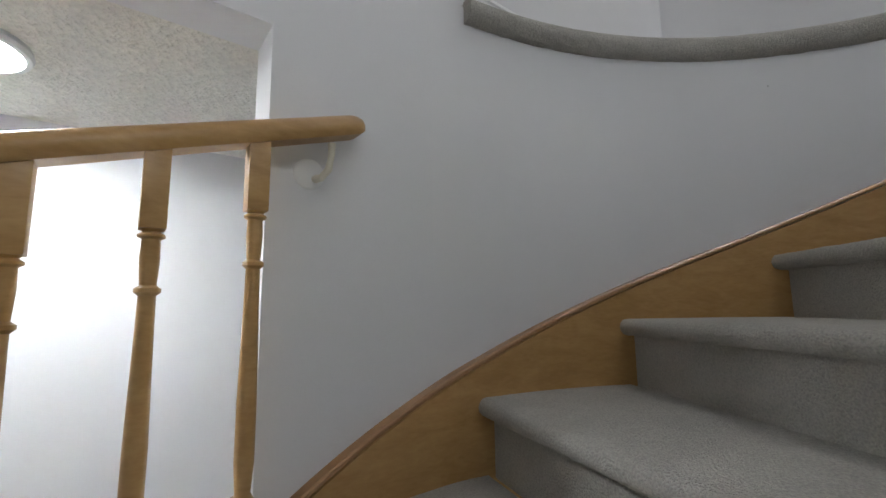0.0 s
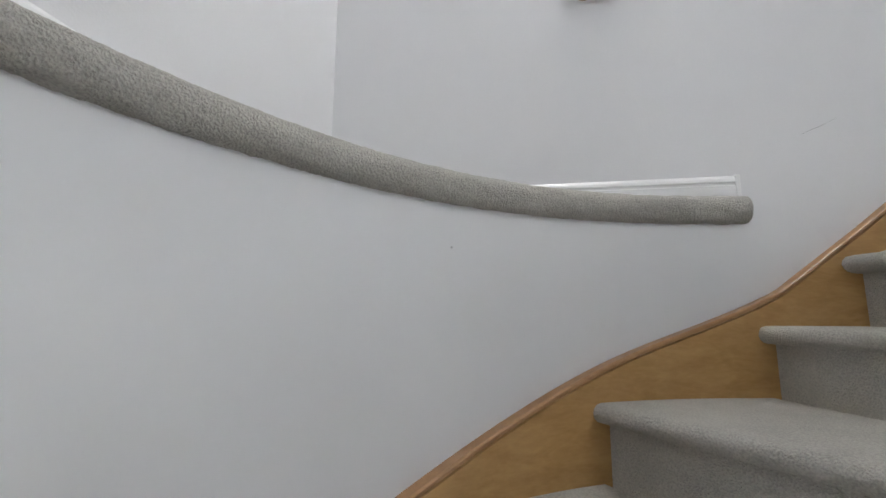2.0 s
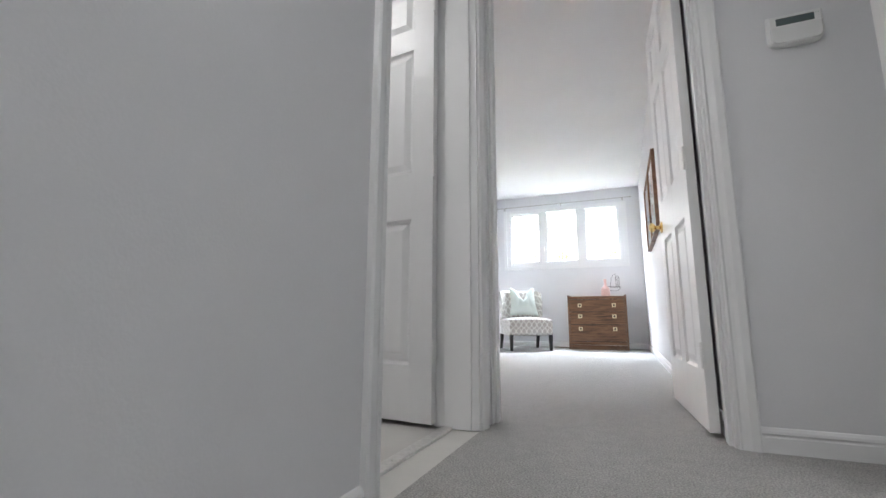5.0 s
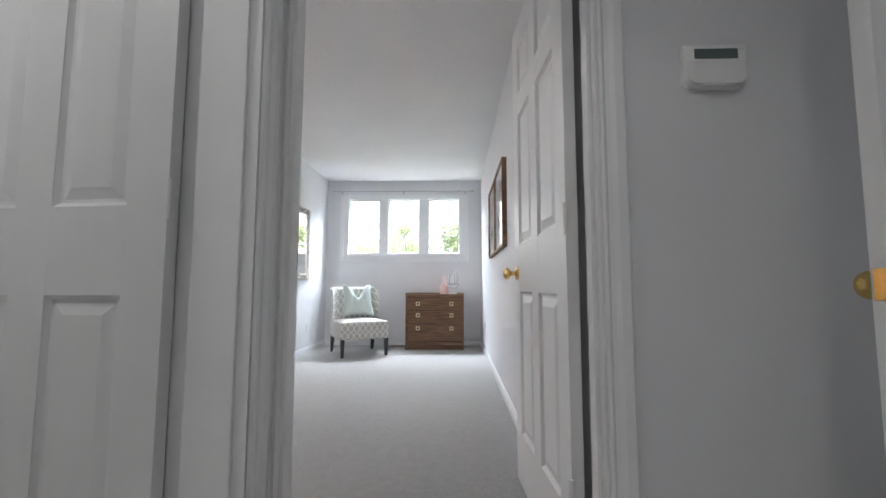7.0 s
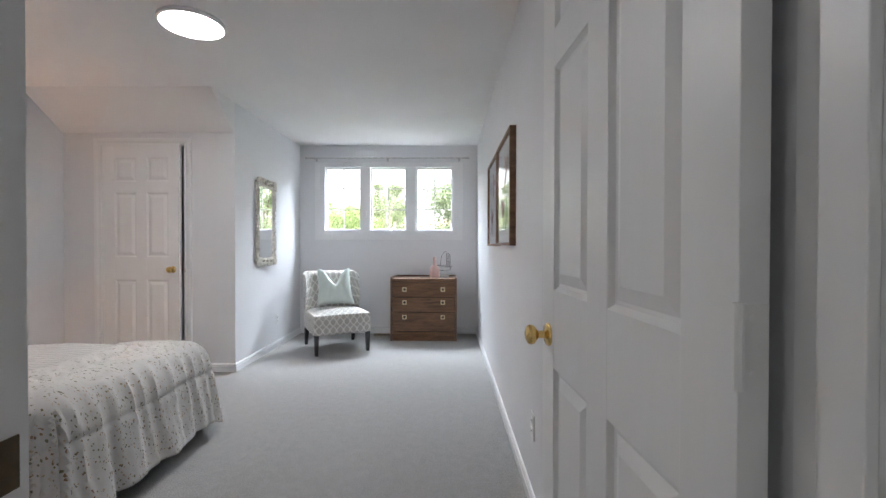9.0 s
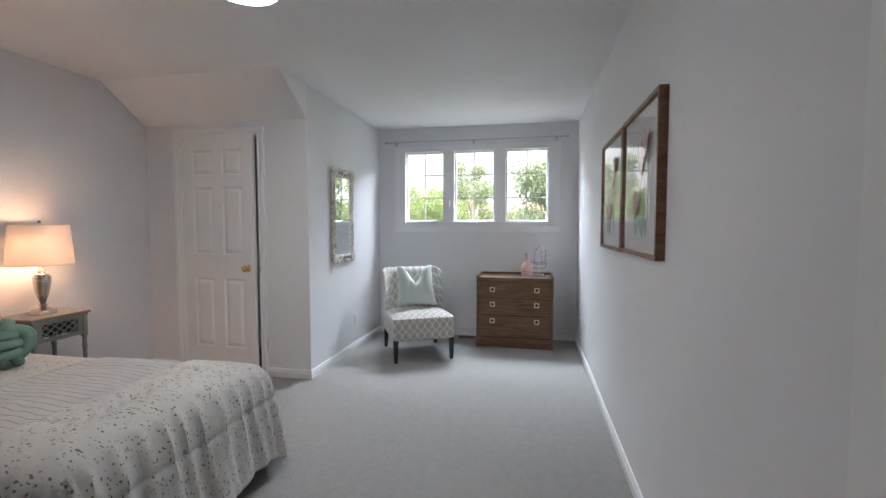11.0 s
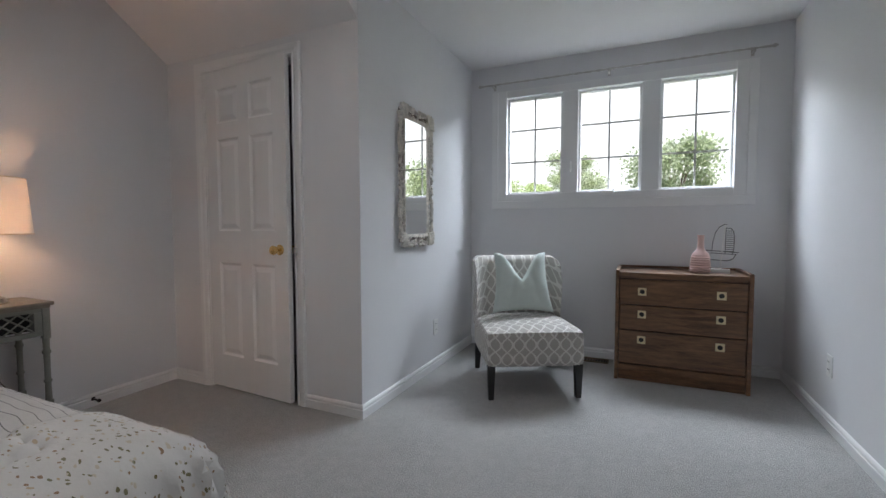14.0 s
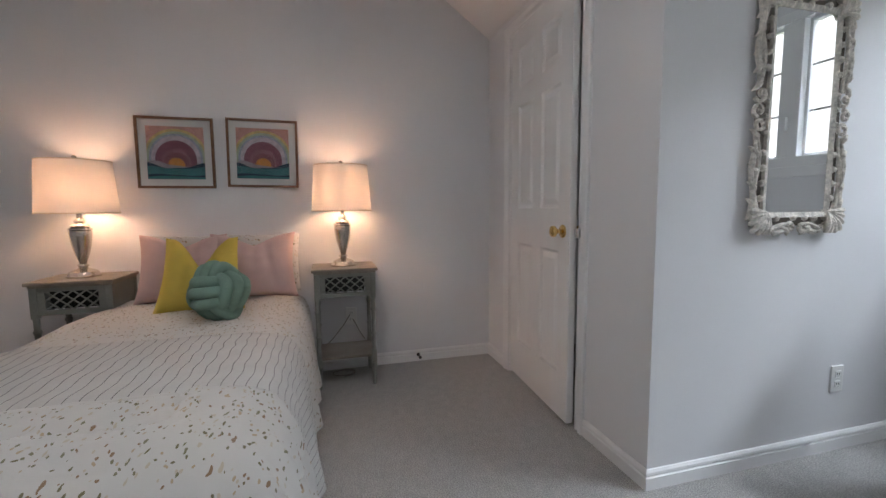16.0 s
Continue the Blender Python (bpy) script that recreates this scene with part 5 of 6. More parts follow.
def blade(cx, cz, length, width, ang, curl=0.25, n=10):
    """Outline of a leaf or petal from its foot."""
    left, right = [], []
    for k in range(n + 1):
        u = k / n
        a = ang + curl * (u - 0.3)
        x, z = cx + length * u * math.sin(a), cz + length * u * math.cos(a)
        wd = width * math.sin(math.pi * (u * 0.92 + 0.04)) ** 0.8
        left.append((x - wd * math.cos(a), z + wd * math.sin(a)))
        right.append((x + wd * math.cos(a), z - wd * math.sin(a)))
    return left + right[::-1]


def botanical(seed):
    def art(t, w, h, y):
        rnd = random.Random(seed)
        bm = bmesh.new()
        flat(bm, [(-w / 2, -h / 2), (w / 2, -h / 2), (w / 2, h / 2), (-w / 2, h / 2)], y - 0.0006)
        part("paper", bm, P_PALE, t)
        level = 2
        for k in range(7):
            bm = bmesh.new()
            flat(bm, blade(rnd.uniform(-0.30, 0.30) * w, -0.46 * h, rnd.uniform(0.28, 0.5) * h, 0.055 * w, rnd.uniform(-0.5, 0.5), rnd.uniform(-0.5, 0.5)), y - 0.0006 * level)
            part("painted_leaf", bm, P_LEAF if k % 2 else P_LEAF2, t)
            level += 1
        for k in range(5):
            bm = bmesh.new()
            flat(bm, blade((-0.42 + 0.07 * k) * w, 0.12 * h, (0.22 + 0.02 * (k % 3)) * h, 0.020 * w, -0.25 + 0.12 * k, 0.3), y - 0.0006 * level)
            part("painted_leaf", bm, P_LEAF, t)
            level += 1
        bm = bmesh.new()
        flat(bm, blade(-0.02 * w, -0.40 * h, 0.62 * h, 0.012 * w, 0.22, 0.1), y - 0.0006 * level)
        part("painted_stem", bm, P_PET, t)
        level += 1
        for cx, cz, s in ((0.12, 0.16, 1.0), (-0.05, -0.20, 0.75), (0.26, 0.30, 0.55)):
            for k in range(7):
                bm = bmesh.new()
                flat(bm, blade(cx * w, (cz - 0.12 * s) * h, 0.30 * s * h, 0.045 * s * w, -0.75 + 0.25 * k, rnd.uniform(-0.6, 0.6)), y - 0.0006 * level)
                part("painted_petal", bm, (P_PET, P_PET2)[k % 2], t)
                level += 1
    return art


picture("framed_print", 0.66, 0.665, 0.018, 0.036, 0.05, pose(XR, 5.30, 1.48, 0, 0, -90), "large walnut-framed botanical print with red petals", botanical(3), "botanical prints")
picture("framed_print", 0.655, 0.665, 0.018, 0.036, 0.05, pose(XR, 5.968, 1.475, 0, 0, -90), "large walnut-framed print of pale flowers and leaves", botanical(8), "botanical prints")

# ---- carved mirror ----
mir = thing("wall_mirror", "tall mirror in a whitewashed carved wooden frame", "mirror", pose(XA, 7.06, 1.378, 0, 0, 90))
MW, MH = 0.475, 0.90
bm = bmesh.new()
box(bm, -MW / 2 + 0.09, -0.016, -MH / 2 + 0.085, MW / 2 - 0.09, -0.010, MH / 2 - 0.085)
part("mirror_glass", bm, MIRROR, mir, "clear mirror glass")
# brown-grey backing, darker than the carving in front of it
bm = bmesh.new()
box(bm, -MW / 2 + 0.03, -0.010, -MH / 2 + 0.03, MW / 2 - 0.03, 0, MH / 2 - 0.03)
part("backing", bm, material("brown_grey_backing", (0.22, 0.19, 0.16), 0.9, vary=0.2), mir)
for k in range(4):
    bm = bmesh.new()
    ix, iz, b = MW / 2 - 0.088, MH / 2 - 0.083, 0.020
    q = [((-ix, -iz), (ix, -iz)), ((ix, -iz), (ix, iz)), ((ix, iz), (-ix, iz)), ((-ix, iz), (-ix, -iz))][k]
    o = [((-ix - b, -iz - b), (ix + b, -iz - b)), ((ix + b, -iz - b), (ix + b, iz + b)), ((ix + b, iz + b), (-ix - b, iz + b)), ((-ix - b, iz + b), (-ix - b, -iz - b))][k]
    f = [bm.verts.new((x, -0.024, z)) for x, z in (o[0], o[1])] + [bm.verts.new((x, -0.016, z)) for x, z in (q[1], q[0])]
    g = [bm.verts.new((x, -0.006, z)) for x, z in (o[0], o[1], q[1], q[0])]
    bm.faces.new(f), bm.faces.new(list(reversed(g)))
    for j in range(4):
        bm.faces.new((f[j], f[(j + 1) % 4], g[(j + 1) % 4], g[j]))
    part("inner_bar", bm, WHITEWASH, mir)
rnd = random.Random(11)


def knob(bm, r, where, tall=1.0):
    lathe(bm, [(r * 0.3, -r * 0.95 * tall), (r * 0.78, -r * 0.66 * tall), (r, 0), (r * 0.78, r * 0.66 * tall), (r * 0.3, r * 0.95 * tall)], 8, Matrix.Translation(where))


for side in range(4):
    long = side % 2
    length = MH - 0.11 if long else MW - 0.11
    off = (MW / 2 if long else MH / 2)
    bm = bmesh.new()
    for sg in (-1, 1):
        reach = length / 2 - (0.085 if long else 0.03)
        # two flowing stems from the corner towards the middle
        for o0, sway, ph, r0 in ((0.013, 0.007, 0.0, 0.0105), (0.031, 0.008, 1.2, 0.0090)):
            pts, rad = [], []
            for q in range(15):
                u = q / 14
                pts.append((sg * (length / 2 - u * reach), -0.013 - 0.009 * math.sin(math.pi * u) - 0.003 * math.sin(9 * u + ph), -off + o0 + sway * math.sin(2.6 * math.pi * u + ph)))
                rad.append(r0 * (1.15 - 0.45 * u + 0.18 * math.sin(12 * u + ph)))
            tube(bm, pts, rad, 7)
        # leaf tips that break the outline
        for k in range(5 if long else 2):
            s0 = sg * (length / 2 - reach * (0.12 + 0.2 * k if long else 0.25 + 0.45 * k))
            tip = -0.003 - 0.004 * rnd.random()
            tube(bm, [(s0, -0.020, -off + 0.028), (s0 - sg * 0.018, -0.025, -off + 0.018), (s0 - sg * 0.034, -0.021, -off + 0.006), (s0 - sg * 0.043, -0.014, -off + tip)], [0.005, 0.010, 0.009, 0.003], 7)
        # beads between the stems and the inner bar
        for k in range(5 if long else 2):
            s0 = sg * (length / 2 - 0.025 - (0.055 if long else 0.06) * k)
            knob(bm, 0.0125 + 0.002 * rnd.random(), (s0, -0.018, -off + 0.059 + 0.003 * rnd.uniform(-1, 1)), 0.95)
    # middle scrolls
    for s0, o0, r0, turns in (((-0.055, 0.030, 0.022, 1.3), (0.0, 0.022, 0.020, -1.3), (0.055, 0.030, 0.022, 1.3)) if long else ((-0.03, 0.026, 0.018, 1.2), (0.03, 0.026, 0.018, -1.2))):
        pts, rad = [], []
        for q in range(16):
            u = q / 15
            a = 2 * math.pi * turns * u + s0 * 20
            pts.append((s0 + r0 * (1.15 - 0.8 * u) * math.cos(a), -0.016 - 0.014 * u, -off + o0 + r0 * (1.15 - 0.8 * u) * math.sin(a)))
            rad.append(0.0075 * (1.1 - 0.25 * u))
        tube(bm, pts, rad, 7)
        knob(bm, 0.011, (s0 + 0.02, -0.018, -off + 0.06))
    part("carved_side", bm, WHITEWASH, mir).matrix_local = Matrix.Rotation(radians(90 * side), 4, "Y")
for sx in (-1, 1):
    for sz in (-1, 1):
        bm = bmesh.new()
        for k in range(7):
            a = math.radians(-4 + 98 * k / 6)
            ex, ez = math.cos(a), math.sin(a)
            reach = 0.083 * min(1 / max(abs(ex), 0.3), 1 / max(abs(ez), 0.3), 1.25)
            pts = [(sx * (MW / 2 - 0.083 + reach * u * ex), -0.014 - 0.024 * math.sin(math.pi * min(1, 0.2 + 0.62 * u)), sz * (MH / 2 - 0.083 + reach * u * ez)) for u in (0, 0.25, 0.5, 0.75, 0.95, 1.0)]
            tube(bm, pts, [0.004, 0.007, 0.0095, 0.011, 0.010, 0.004], 7)
        part("corner_leaf", bm, WHITEWASH, mir, "carved corner leaf")

# ---- slipper chair ----
chair = thing("slipper_chair", "armless slipper chair in grey and white ogee fabric", "chair", pose(-2.39, 7.345, 0, 0, 0, 28))


def cushion_box(bm, x0, y0, z0, x1, y1, z1, r=0.04, bulge=0.012, seed=0.0):
    vs = box(bm, x0, y0, z0, x1, y1, z1)
    es = list({e for v in vs for e in v.link_edges})
    bmesh.ops.subdivide_edges(bm, edges=es, cuts=7, use_grid_fill=True)
    vs = [v for v in bm.verts if x0 - 1e-4 <= v.co.x <= x1 + 1e-4 and y0 - 1e-4 <= v.co.y <= y1 + 1e-4 and z0 - 1e-4 <= v.co.z <= z1 + 1e-4]
    c = Vector(((x0 + x1) / 2, (y0 + y1) / 2, (z0 + z1) / 2))
    hx, hy, hz = (x1 - x0) / 2, (y1 - y0) / 2, (z1 - z0) / 2
    for v in vs:
        d = v.co - c
        q = Vector((max(abs(d.x) - (hx - r), 0), max(abs(d.y) - (hy - r), 0), max(abs(d.z) - (hz - r), 0)))
        if q.length > r * 0.999 and q.length > 1e-6:
            k = q * (r / q.length)
            d = Vector((math.copysign(min(abs(d.x), hx - r) + k.x, d.x), math.copysign(min(abs(d.y), hy - r) + k.y, d.y), math.copysign(min(abs(d.z), hz - r) + k.z, d.z)))
        u = Vector((d.x / hx, d.y / hy, d.z / hz))
        top = bulge * max(0, 1 - u.x * u.x) * max(0, 1 - u.y * u.y)
        v.co = c + d + Vector((0, 0, top if d.z > 0 else 0))
    return vs


bm = bmesh.new()
cushion_box(bm, -0.305, -0.31, 0.20, 0.305, 0.30, 0.425, 0.035, 0.025)
part("seat", bm, OGEE, chair, smooth=True)
bm = bmesh.new()
n, mz = 26, 16
front, back = [], []
for i in range(n + 1):
    u = -1 + 2 * i / n
    wing = max(0, abs(u) - 0.62) / 0.38
    fr, bk = [], []
    for j in range(mz + 1):
        v = j / mz
        wv = wing * wing * min(1, 0.35 + v * 1.2) * (1 if v < 0.92 else 0.9)
        x = u * 0.305 * (1 + 0.02 * v)
        tilt = 0.10 * v
        zt = 0.36 + 0.475 * v - (0.03 * max(0, abs(u) - 0.9) / 0.1 * (v > 0.9))
        fr.append(bm.verts.new((x * (1 - 0.02 * wing), 0.215 + tilt - 0.135 * wv + 0.012 * math.cos(u * 3) * (1 - wing) - (0.012 if 0 < j < mz else -0.012), zt)))
        bk.append(bm.verts.new((x * 1.015, 0.292 + tilt - 0.10 * wv + (0 if 0 < j < mz else -0.01), zt + (0.008 if j == mz else 0))))
    front.append(fr), back.append(bk)
for i in range(n):
    for j in range(mz):
        bm.faces.new((front[i][j], front[i + 1][j], front[i + 1][j + 1], front[i][j + 1]))
        bm.faces.new((back[i][j], back[i][j + 1], back[i + 1][j + 1], back[i + 1][j]))
    for j in (0, mz):
        bm.faces.new((front[i][j], front[i + 1][j], back[i + 1][j], back[i][j]))
for i in (0, n):
    for j in range(mz):
        bm.faces.new((front[i][j], front[i][j + 1], back[i][j + 1], back[i][j]))
bk = part("backrest", bm, OGEE, chair, "winged backrest", smooth=True)
for sx, sy, rake in ((-1, -1, 0), (1, -1, 0), (-1, 1, 0.05), (1, 1, 0.05)):
    bm = bmesh.new()
    vs = box(bm, -0.024, -0.024, 0, 0.024, 0.024, 0.215, 0.003)
    for v in bm.verts:
        k = 0.68 + 0.32 * v.co.z / 0.215
        v.co.x *= k
        v.co.y = v.co.y * k + rake * (1 - v.co.z / 0.215)
        v.co += Vector((sx * 0.272, sy * 0.272, 0))
    part("leg", bm, LEG, chair, "tapered black leg")
pillow("throw_pillow", 0.43, 0.43, 0.15, MINT, chair.matrix_world @ Matrix.Translation((0.01, 0.06, 0.465)) @ Matrix.Rotation(radians(-17), 4, "X"), "pale mint cushion with a chopped top", 0.19, 0.10, category="cushion", taper=0.14)

# ---- dresser ----
dresser = thing("dresser", "walnut-veneer dresser with three drawers and square brass pulls", "dresser", pose(-1.44, 7.69, 0))
dw, dd, dh = 0.79, 0.42, 0.75
for sx in (-1, 1):
    bm = bmesh.new()
    box(bm, sx * dw / 2 - (0.0 if sx < 0 else 0.024), -0.012, 0, sx * dw / 2 + (0.024 if sx < 0 else 0.0), dd, dh + 0.012, 0.004)
    part("side_panel", bm, WALNUT, dresser)
bm = bmesh.new()
box(bm, -dw / 2 + 0.0245, -0.004, dh - 0.045, dw / 2 - 0.0245, dd - 0.012, dh - 0.004, 0.004)
part("top", bm, WALNUT, dresser)
bm = bmesh.new()
box(bm, -dw / 2 + 0.0245, dd - 0.0115, dh - 0.1, dw / 2 - 0.0245, dd, dh + 0.012, 0.003)
part("back_rim", bm, WALNUT, dresser)
bm = bmesh.new()
box(bm, -dw / 2 + 0.0245, 0.012, 0.0, dw / 2 - 0.0245, 0.03, 0.062, 0.002)
box(bm, -dw / 2 + 0.0245, -0.006, 0.066, dw / 2 - 0.0245, 0.03, 0.112, 0.006)
part("plinth", bm, WALNUT, dresser)
# carcass coloured near black to paint shade into the drawer gaps
bm = bmesh.new()
box(bm, -dw / 2 + 0.0245, 0.02, 0.1125, dw / 2 - 0.0245, dd - 0.02, dh - 0.046)
part("carcass", bm, DARK, dresser)
for z0, z1 in ((0.118, 0.345), (0.352, 0.520), (0.527, 0.700)):
    bm = bmesh.new()
    box(bm, -dw / 2 + 0.027, 0.0, z0, dw / 2 - 0.027, 0.019, z1, 0.003)
    dr = part("drawer", bm, WALNUT, dresser)
    for px in (-0.228, 0.228):
        bm = bmesh.new()
        zc = (0.287, 0.462, 0.617)[(z0 > 0.3) + (z0 > 0.5)]
        for b in ((-0.026, -0.026, 0.026, -0.017), (-0.026, 0.017, 0.026, 0.026), (-0.026, -0.017, -0.017, 0.017), (0.017, -0.017, 0.026, 0.017)):
            box(bm, px + b[0], -0.005, zc + b[1], px + b[2], 0.001, zc + b[3], 0.001)
        lathe(bm, [(0.0185, 0), (0.0185, 0.003), (0.0155, 0.003), (0.0155, 0.0)], 20, Matrix.Translation((px, -0.001, zc)) @ Matrix.Rotation(radians(90), 4, "X"))
        box(bm, px - 0.0169, -0.0025, zc - 0.0169, px + 0.0169, -0.0005, zc + 0.0169)
        hd = part("pull", bm, BRASSDULL, dr, "square brass recessed pull")
        # raised black disc, paints the shade of the pull's hollow
        bm = bmesh.new()
        lathe(bm, [(0.0152, 0), (0.0152, 0.0035)], 20, Matrix.Translation((px, -0.001, zc)) @ Matrix.Rotation(radians(90), 4, "X"))
        part("pull_shade", bm, DARK, dr, "near-black disc for the shade in the round recess")

# ---- on the dresser ----
bm = bmesh.new()
prof = [(0.05, 0.0)]
for k in range(30):
    z = 0.004 + 0.11 * k / 29
    prof.append((0.061 + 0.003 * math.sin(k * 1.5) - 0.006 * (k / 29) ** 3, z))
prof += [(0.050, 0.125), (0.036, 0.142), (0.024, 0.158), (0.020, 0.175), (0.019, 0.21), (0.020, 0.245), (0.024, 0.252), (0.020, 0.252), (0.016, 0.24)]
solid("vase", bm if lathe(bm, prof, 32) else bm, VASEPINK, "pink ceramic bottle vase with ribbed belly", "vase", pose(-1.315, 7.86, dh - 0.004), smooth=True)
ship = thing("wire_ship", "grey wire sailing ship ornament on a white block", "ornament", pose(-1.195, 7.89, dh - 0.004, 0, 0, -12))
bm = bmesh.new()
box(bm, -0.055, -0.025, 0, 0.055, 0.025, 0.026, 0.003)
part("base", bm, PLASTIC, ship, "white block base")
bm = bmesh.new()
tube(bm, [(0.0, 0, 0.024), (0.004, 0, 0.12), (0.022, 0, 0.318)], 0.0042, 8)
part("mast", bm, STEEL, ship, "pale metal mast")
bm = bmesh.new()
tube(bm, [(-0.092, 0.003, 0.150), (0.100, 0.003, 0.138)], 0.0028, 6)
tube(bm, [(-0.060, -0.003, 0.132), (0.088, -0.003, 0.126)], 0.0024, 6)
tube(bm, [(-0.062, 0, 0.088), (-0.01, 0, 0.084), (0.040, 0, 0.082), (0.068, 0, 0.096), (0.086, 0, 0.128)], 0.0028, 6)
part("hull", bm, WIRE, ship)
bm = bmesh.new()
tube(bm, [(-0.052, 0, 0.140), (-0.046, 0, 0.21), (-0.034, 0, 0.268), (-0.012, 0, 0.306), (0.018, 0, 0.325), (0.030, 0, 0.322)], 0.0025, 6)
tube(bm, [(0.026, 0, 0.300), (0.052, 0, 0.298), (0.067, 0, 0.280), (0.074, 0, 0.245), (0.073, 0, 0.17), (0.066, 0, 0.132)], 0.0025, 6)
tube(bm, [(0.026, 0, 0.300), (0.024, 0, 0.132)], 0.0022, 6)
part("sail_outline", bm, WIRE, ship)
for k in range(11):
    z = 0.145 + 0.0135 * k
    bm = bmesh.new()
    tube(bm, [(0.024, 0, z), (0.072 - 0.00035 * max(0, k - 7) ** 3, 0, z)], 0.002, 6)
    part("sail_wire", bm, WIRE, ship)

# ---- outdoors ----
GRASS = material("lawn", (0.075, 0.09, 0.05), 0.95, vary=0.3, scale=0.6, fine=0.2, bump_scale=20)
bm = bmesh.new()
box(bm, -600, YB + 0.4, -3.0, 600, 1200, -2.9)
solid("ground", bm, GRASS, "green lawn outside", "ground", kind="structure")
BARK = material("bark", (0.10, 0.075, 0.055), 0.9, vary=0.3, scale=8, bump=0.6, bump_scale=30)
SHINGLE = material("roof_shingle", (0.16, 0.12, 0.11), 0.9, vary=0.2, scale=3, fine=0.2, bump_scale=25)
BRICKY = material("far_brick", (0.22, 0.15, 0.12), 0.9, vary=0.2, scale=4, fine=0.2, bump_scale=15)


def leaf_material(name, c):
    m = material(name, c, 0.6, vary=0.35, scale=1.2, fine=0.3, bump_scale=7)
    nt = m.node_tree
    b = nt.nodes["Principled BSDF"]
    thin = node(nt, "ShaderNodeBsdfTranslucent")
    thin.inputs[0].default_value = (c[0] * 1.3, c[1] * 1.35, c[2] * 0.9, 1)
    mx = node(nt, "ShaderNodeMixShader")
    mx.inputs[0].default_value = 0.55
    nt.links.new(b.outputs[0], mx.inputs[1])
    nt.links.new(thin.outputs[0], mx.inputs[2])
    nt.links.new(mx.outputs[0], nt.nodes["Material Output"].inputs[0])
    return m


LEAVES = [leaf_material("leaves_bright", (0.21, 0.275, 0.145)), leaf_material("leaves_mid", (0.205, 0.255, 0.18)), leaf_material("leaves_dark", (0.19, 0.24, 0.18))]
PALEBARK = material("pale_bark", (0.42, 0.40, 0.36), 0.85, vary=0.3, scale=6, bump=0.4, bump_scale=25)


def tree(x, y, height, spread, mat, seed, label, leaf=0.16, count=5200, bark=None):
    rnd = random.Random(seed)
    t = thing("tree", label, "tree", pose(x, y, -2.9))
    bm = bmesh.new()
    tube(bm, [(0, 0, -0.1), (0.1, 0.05, height * 0.2), (0.0, 0.1, height * 0.45), (0.1, 0, height * 0.8)], [0.24, 0.19, 0.13, 0.04], 10)
    clumps = []
    for k in range(44):
        a, zf = rnd.uniform(0, 2 * math.pi), rnd.uniform(0.10, 1.0)
        rad = spread * (0.35 + 0.65 * math.sin(math.pi * min(1, zf * 0.8 + 0.16)) ** 0.7) * rnd.uniform(0.35, 1.0)
        c = Vector((rad * math.cos(a), rad * math.sin(a), height * (zf - 0.04)))
        clumps.append((c, spread * rnd.uniform(0.22, 0.42)))
        if k % 2 == 0:
            tube(bm, [(0.05, 0.05, height * zf * 0.55), tuple(c * 0.5 + Vector((0, 0, height * zf * 0.35))), tuple(c)], [0.07, 0.045, 0.015], 6)
    part("trunk", bm, bark or BARK, t, "pale trunk with limbs" if bark else "brown trunk with limbs")
    verts, faces = [], []
    for k in range(count):
        c, r = clumps[rnd.randrange(len(clumps))]
        d = Vector((rnd.gauss(0, 1), rnd.gauss(0, 1), rnd.gauss(0, 1))).normalized() * r * rnd.uniform(0.3, 1.05)
        d.z *= 0.75
        p = c + d
        e = Euler((rnd.uniform(0, 6.3), rnd.uniform(0, 6.3), rnd.uniform(0, 6.3))).to_matrix()
        s = leaf * rnd.uniform(0.6, 1.3)
        b = len(verts)
        for q in ((-s * 0.5, 0, 0), (0, -s * 0.28, 0.03 * s), (s * 0.5, 0, 0), (0, s * 0.28, 0.03 * s)):
            verts.append(p + e @ Vector(q))
        faces.append((b, b + 1, b + 2, b + 3))
    me = bpy.data.meshes.new("crown")
    me.from_pydata(verts, [], faces)
    me.materials.append(mat)
    ob = new("crown", me)
    ob.parent = t
    tagged(ob, "leafy green crown", kind="stuff")
    return t


tree(-8.6, 33, 7.2, 2.7, LEAVES[0], 1, "bright green garden tree outside the window", 0.17, 22000)
tree(-13.4, 35, 6.3, 3.0, LEAVES[0], 6, "bright green garden tree outside the window", 0.17, 18000)
tree(-5.7, 35.5, 9.0, 2.5, LEAVES[1], 2, "tall airy green tree outside the window", 0.16, 18000, PALEBARK)
tree(-0.2, 28, 7.9, 2.9, LEAVES[2], 3, "dense dark green tree outside the window", 0.17, 26000)
tree(5.5, 27, 7.6, 3.2, LEAVES[1], 4, "dense green tree outside the window", 0.17, 22000)
tree(-20, 40, 7.4, 3.8, LEAVES[1], 9, "distant green tree outside the window", 0.2, 14000)
for k in range(9):
    tree(-27 + 6.3 * k, 46 + 3.0 * ((k * 7) % 3), 5.6 + 0.5 * ((k * 5) % 4), 4.2, LEAVES[(k * 2) % 3], 20 + k, "distant green tree beyond the gardens", 0.26, 11000)
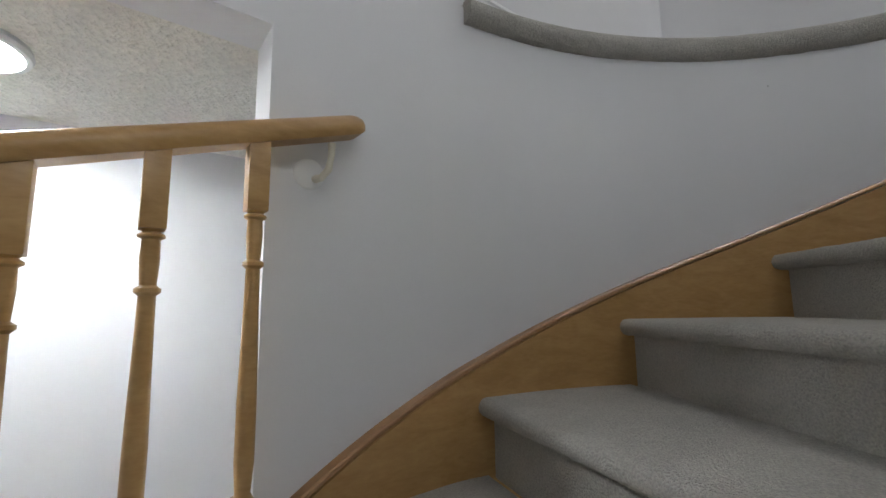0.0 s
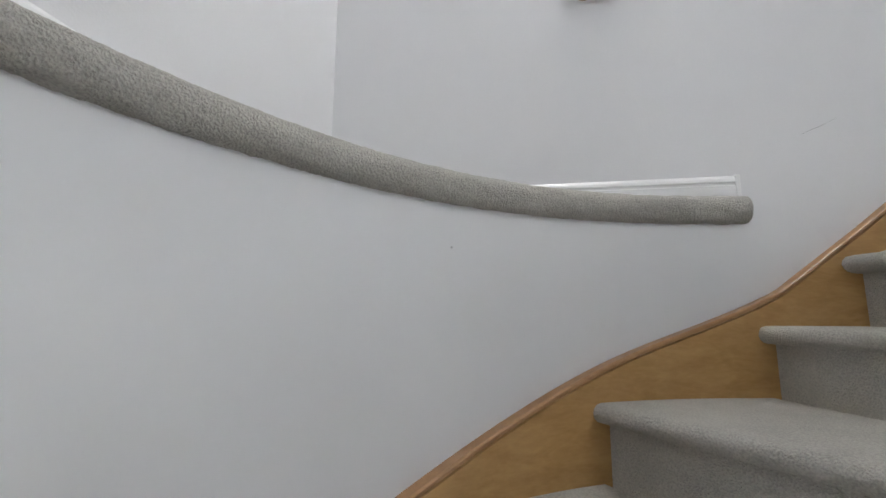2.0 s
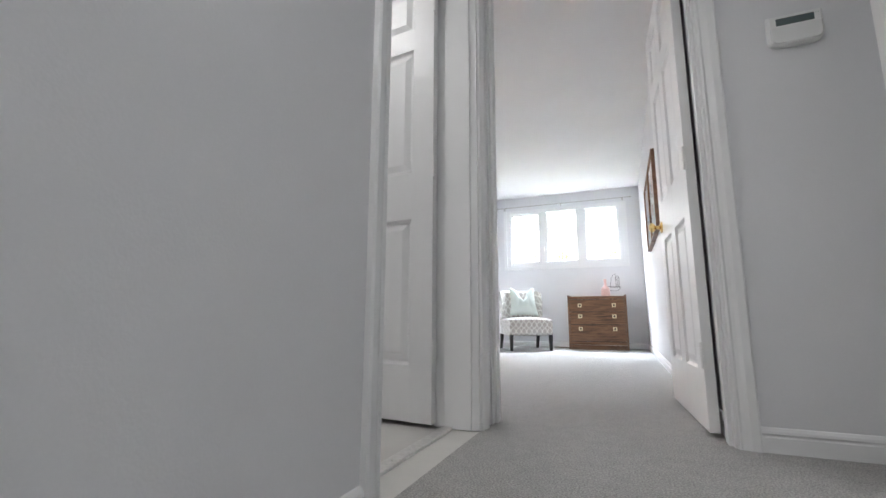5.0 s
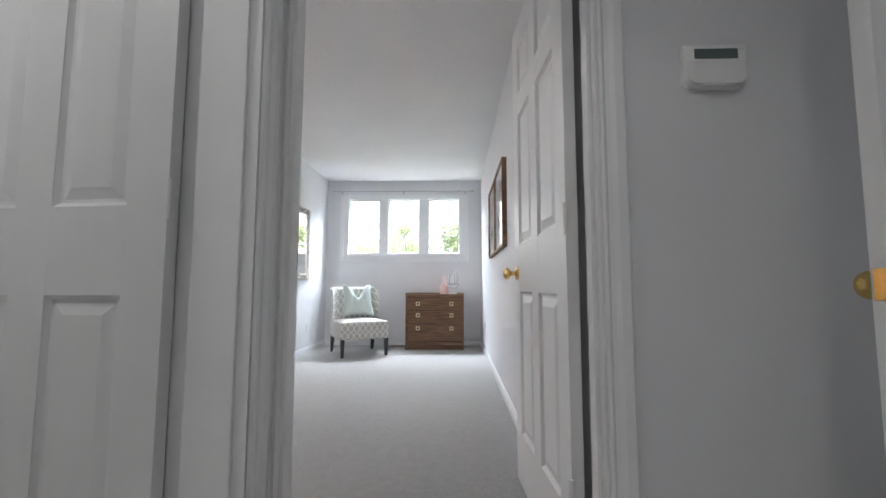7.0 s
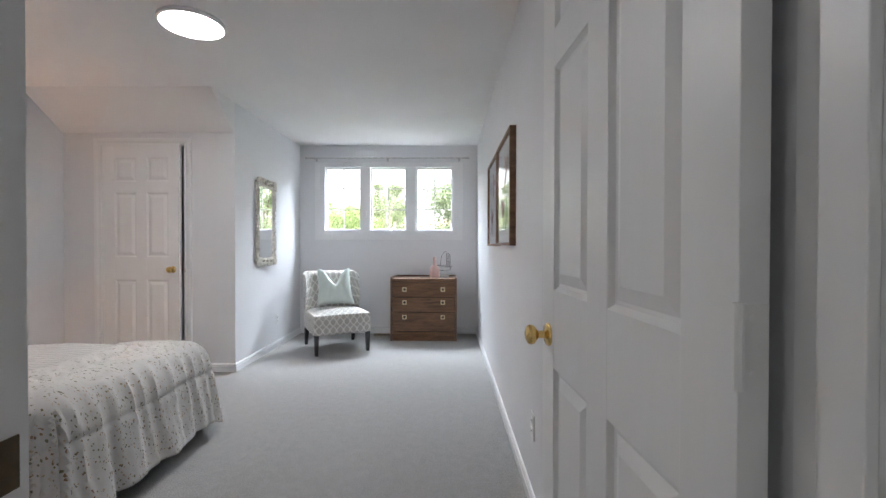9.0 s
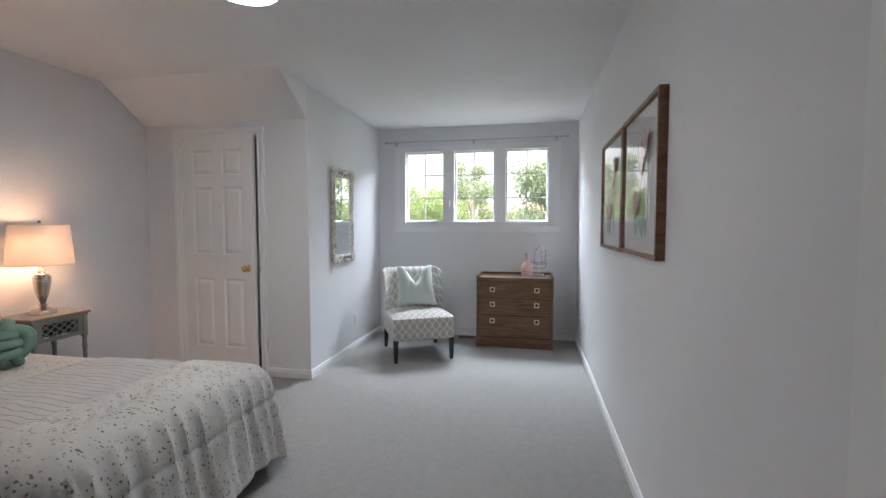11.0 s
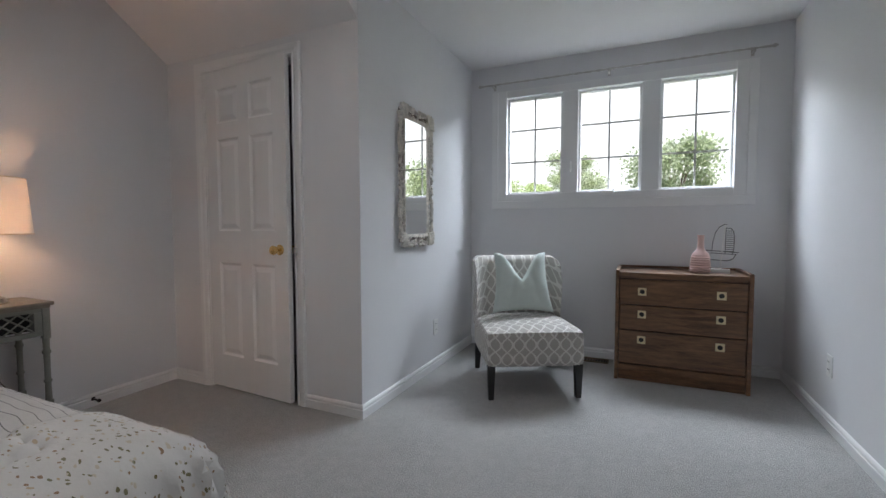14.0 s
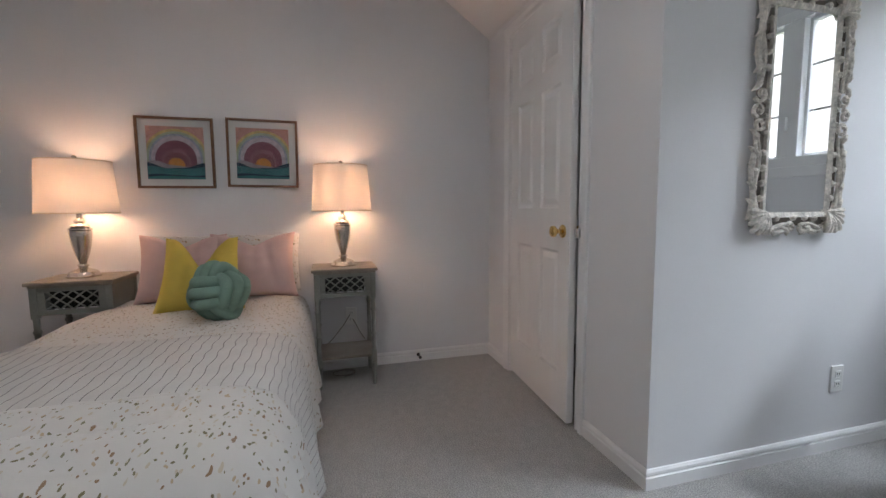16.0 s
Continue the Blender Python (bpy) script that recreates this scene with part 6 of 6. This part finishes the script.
# bright overcast sky far behind the gardens
bm = bmesh.new()
lo, hi = [], []
for k in range(41):
    a = radians(15 + 150 * k / 40)
    lo.append(bm.verts.new((-2 + 150 * math.cos(a), 150 * math.sin(a), -6)))
    hi.append(bm.verts.new((-2 + 150 * math.cos(a), 150 * math.sin(a), 150)))
for k in range(40):
    bm.faces.new((lo[k], lo[k + 1], hi[k + 1], hi[k]))
sky_glow = glow("overcast_sky", (0.95, 0.98, 1.0), 0.50)
sky_glow.node_tree.nodes["Principled BSDF"].inputs["Base Color"].default_value = (0, 0, 0, 1)
sky_glow.node_tree.nodes["Principled BSDF"].inputs["Specular IOR Level"].default_value = 0.0
solid("backdrop", bm, sky_glow, "plain bright overcast sky", "sky", kind="structure")


def house(x, y, w, d, wall_h, roof_h, label):
    t = thing("house", label, "house", pose(x, y, -2.9))
    bm = bmesh.new()
    box(bm, -w / 2, 0, 0, w / 2, d, wall_h)
    part("wall", bm, BRICKY, t)
    bm = bmesh.new()
    q = [(-w / 2 - 0.3, -0.3, wall_h), (w / 2 + 0.3, -0.3, wall_h), (w / 2 + 0.3, d + 0.3, wall_h), (-w / 2 - 0.3, d + 0.3, wall_h)]
    base = [bm.verts.new(p) for p in q]
    ra, rb = bm.verts.new((-w / 4, d / 2, wall_h + roof_h)), bm.verts.new((w / 4, d / 2, wall_h + roof_h))
    bm.faces.new((base[0], base[1], rb, ra)), bm.faces.new((base[2], base[3], ra, rb)), bm.faces.new((base[1], base[2], rb)), bm.faces.new((base[3], base[0], ra)), bm.faces.new(list(reversed(base)))
    part("roof", bm, SHINGLE, t, "dark shingled hip roof")
    for k in (-1, 1):
        bm = bmesh.new()
        box(bm, k * w / 4 - 0.6, -0.04, wall_h - 1.9, k * w / 4 + 0.6, 0.02, wall_h - 0.6)
        part("window", bm, LCD, t)
    return t


house(-3.2, 50, 10, 9, 4.7, 2.4, "brick house with a brown shingled roof beyond the trees")
house(18, 50, 12, 9, 4.7, 2.4, "brick house with a brown shingled roof beyond the trees")
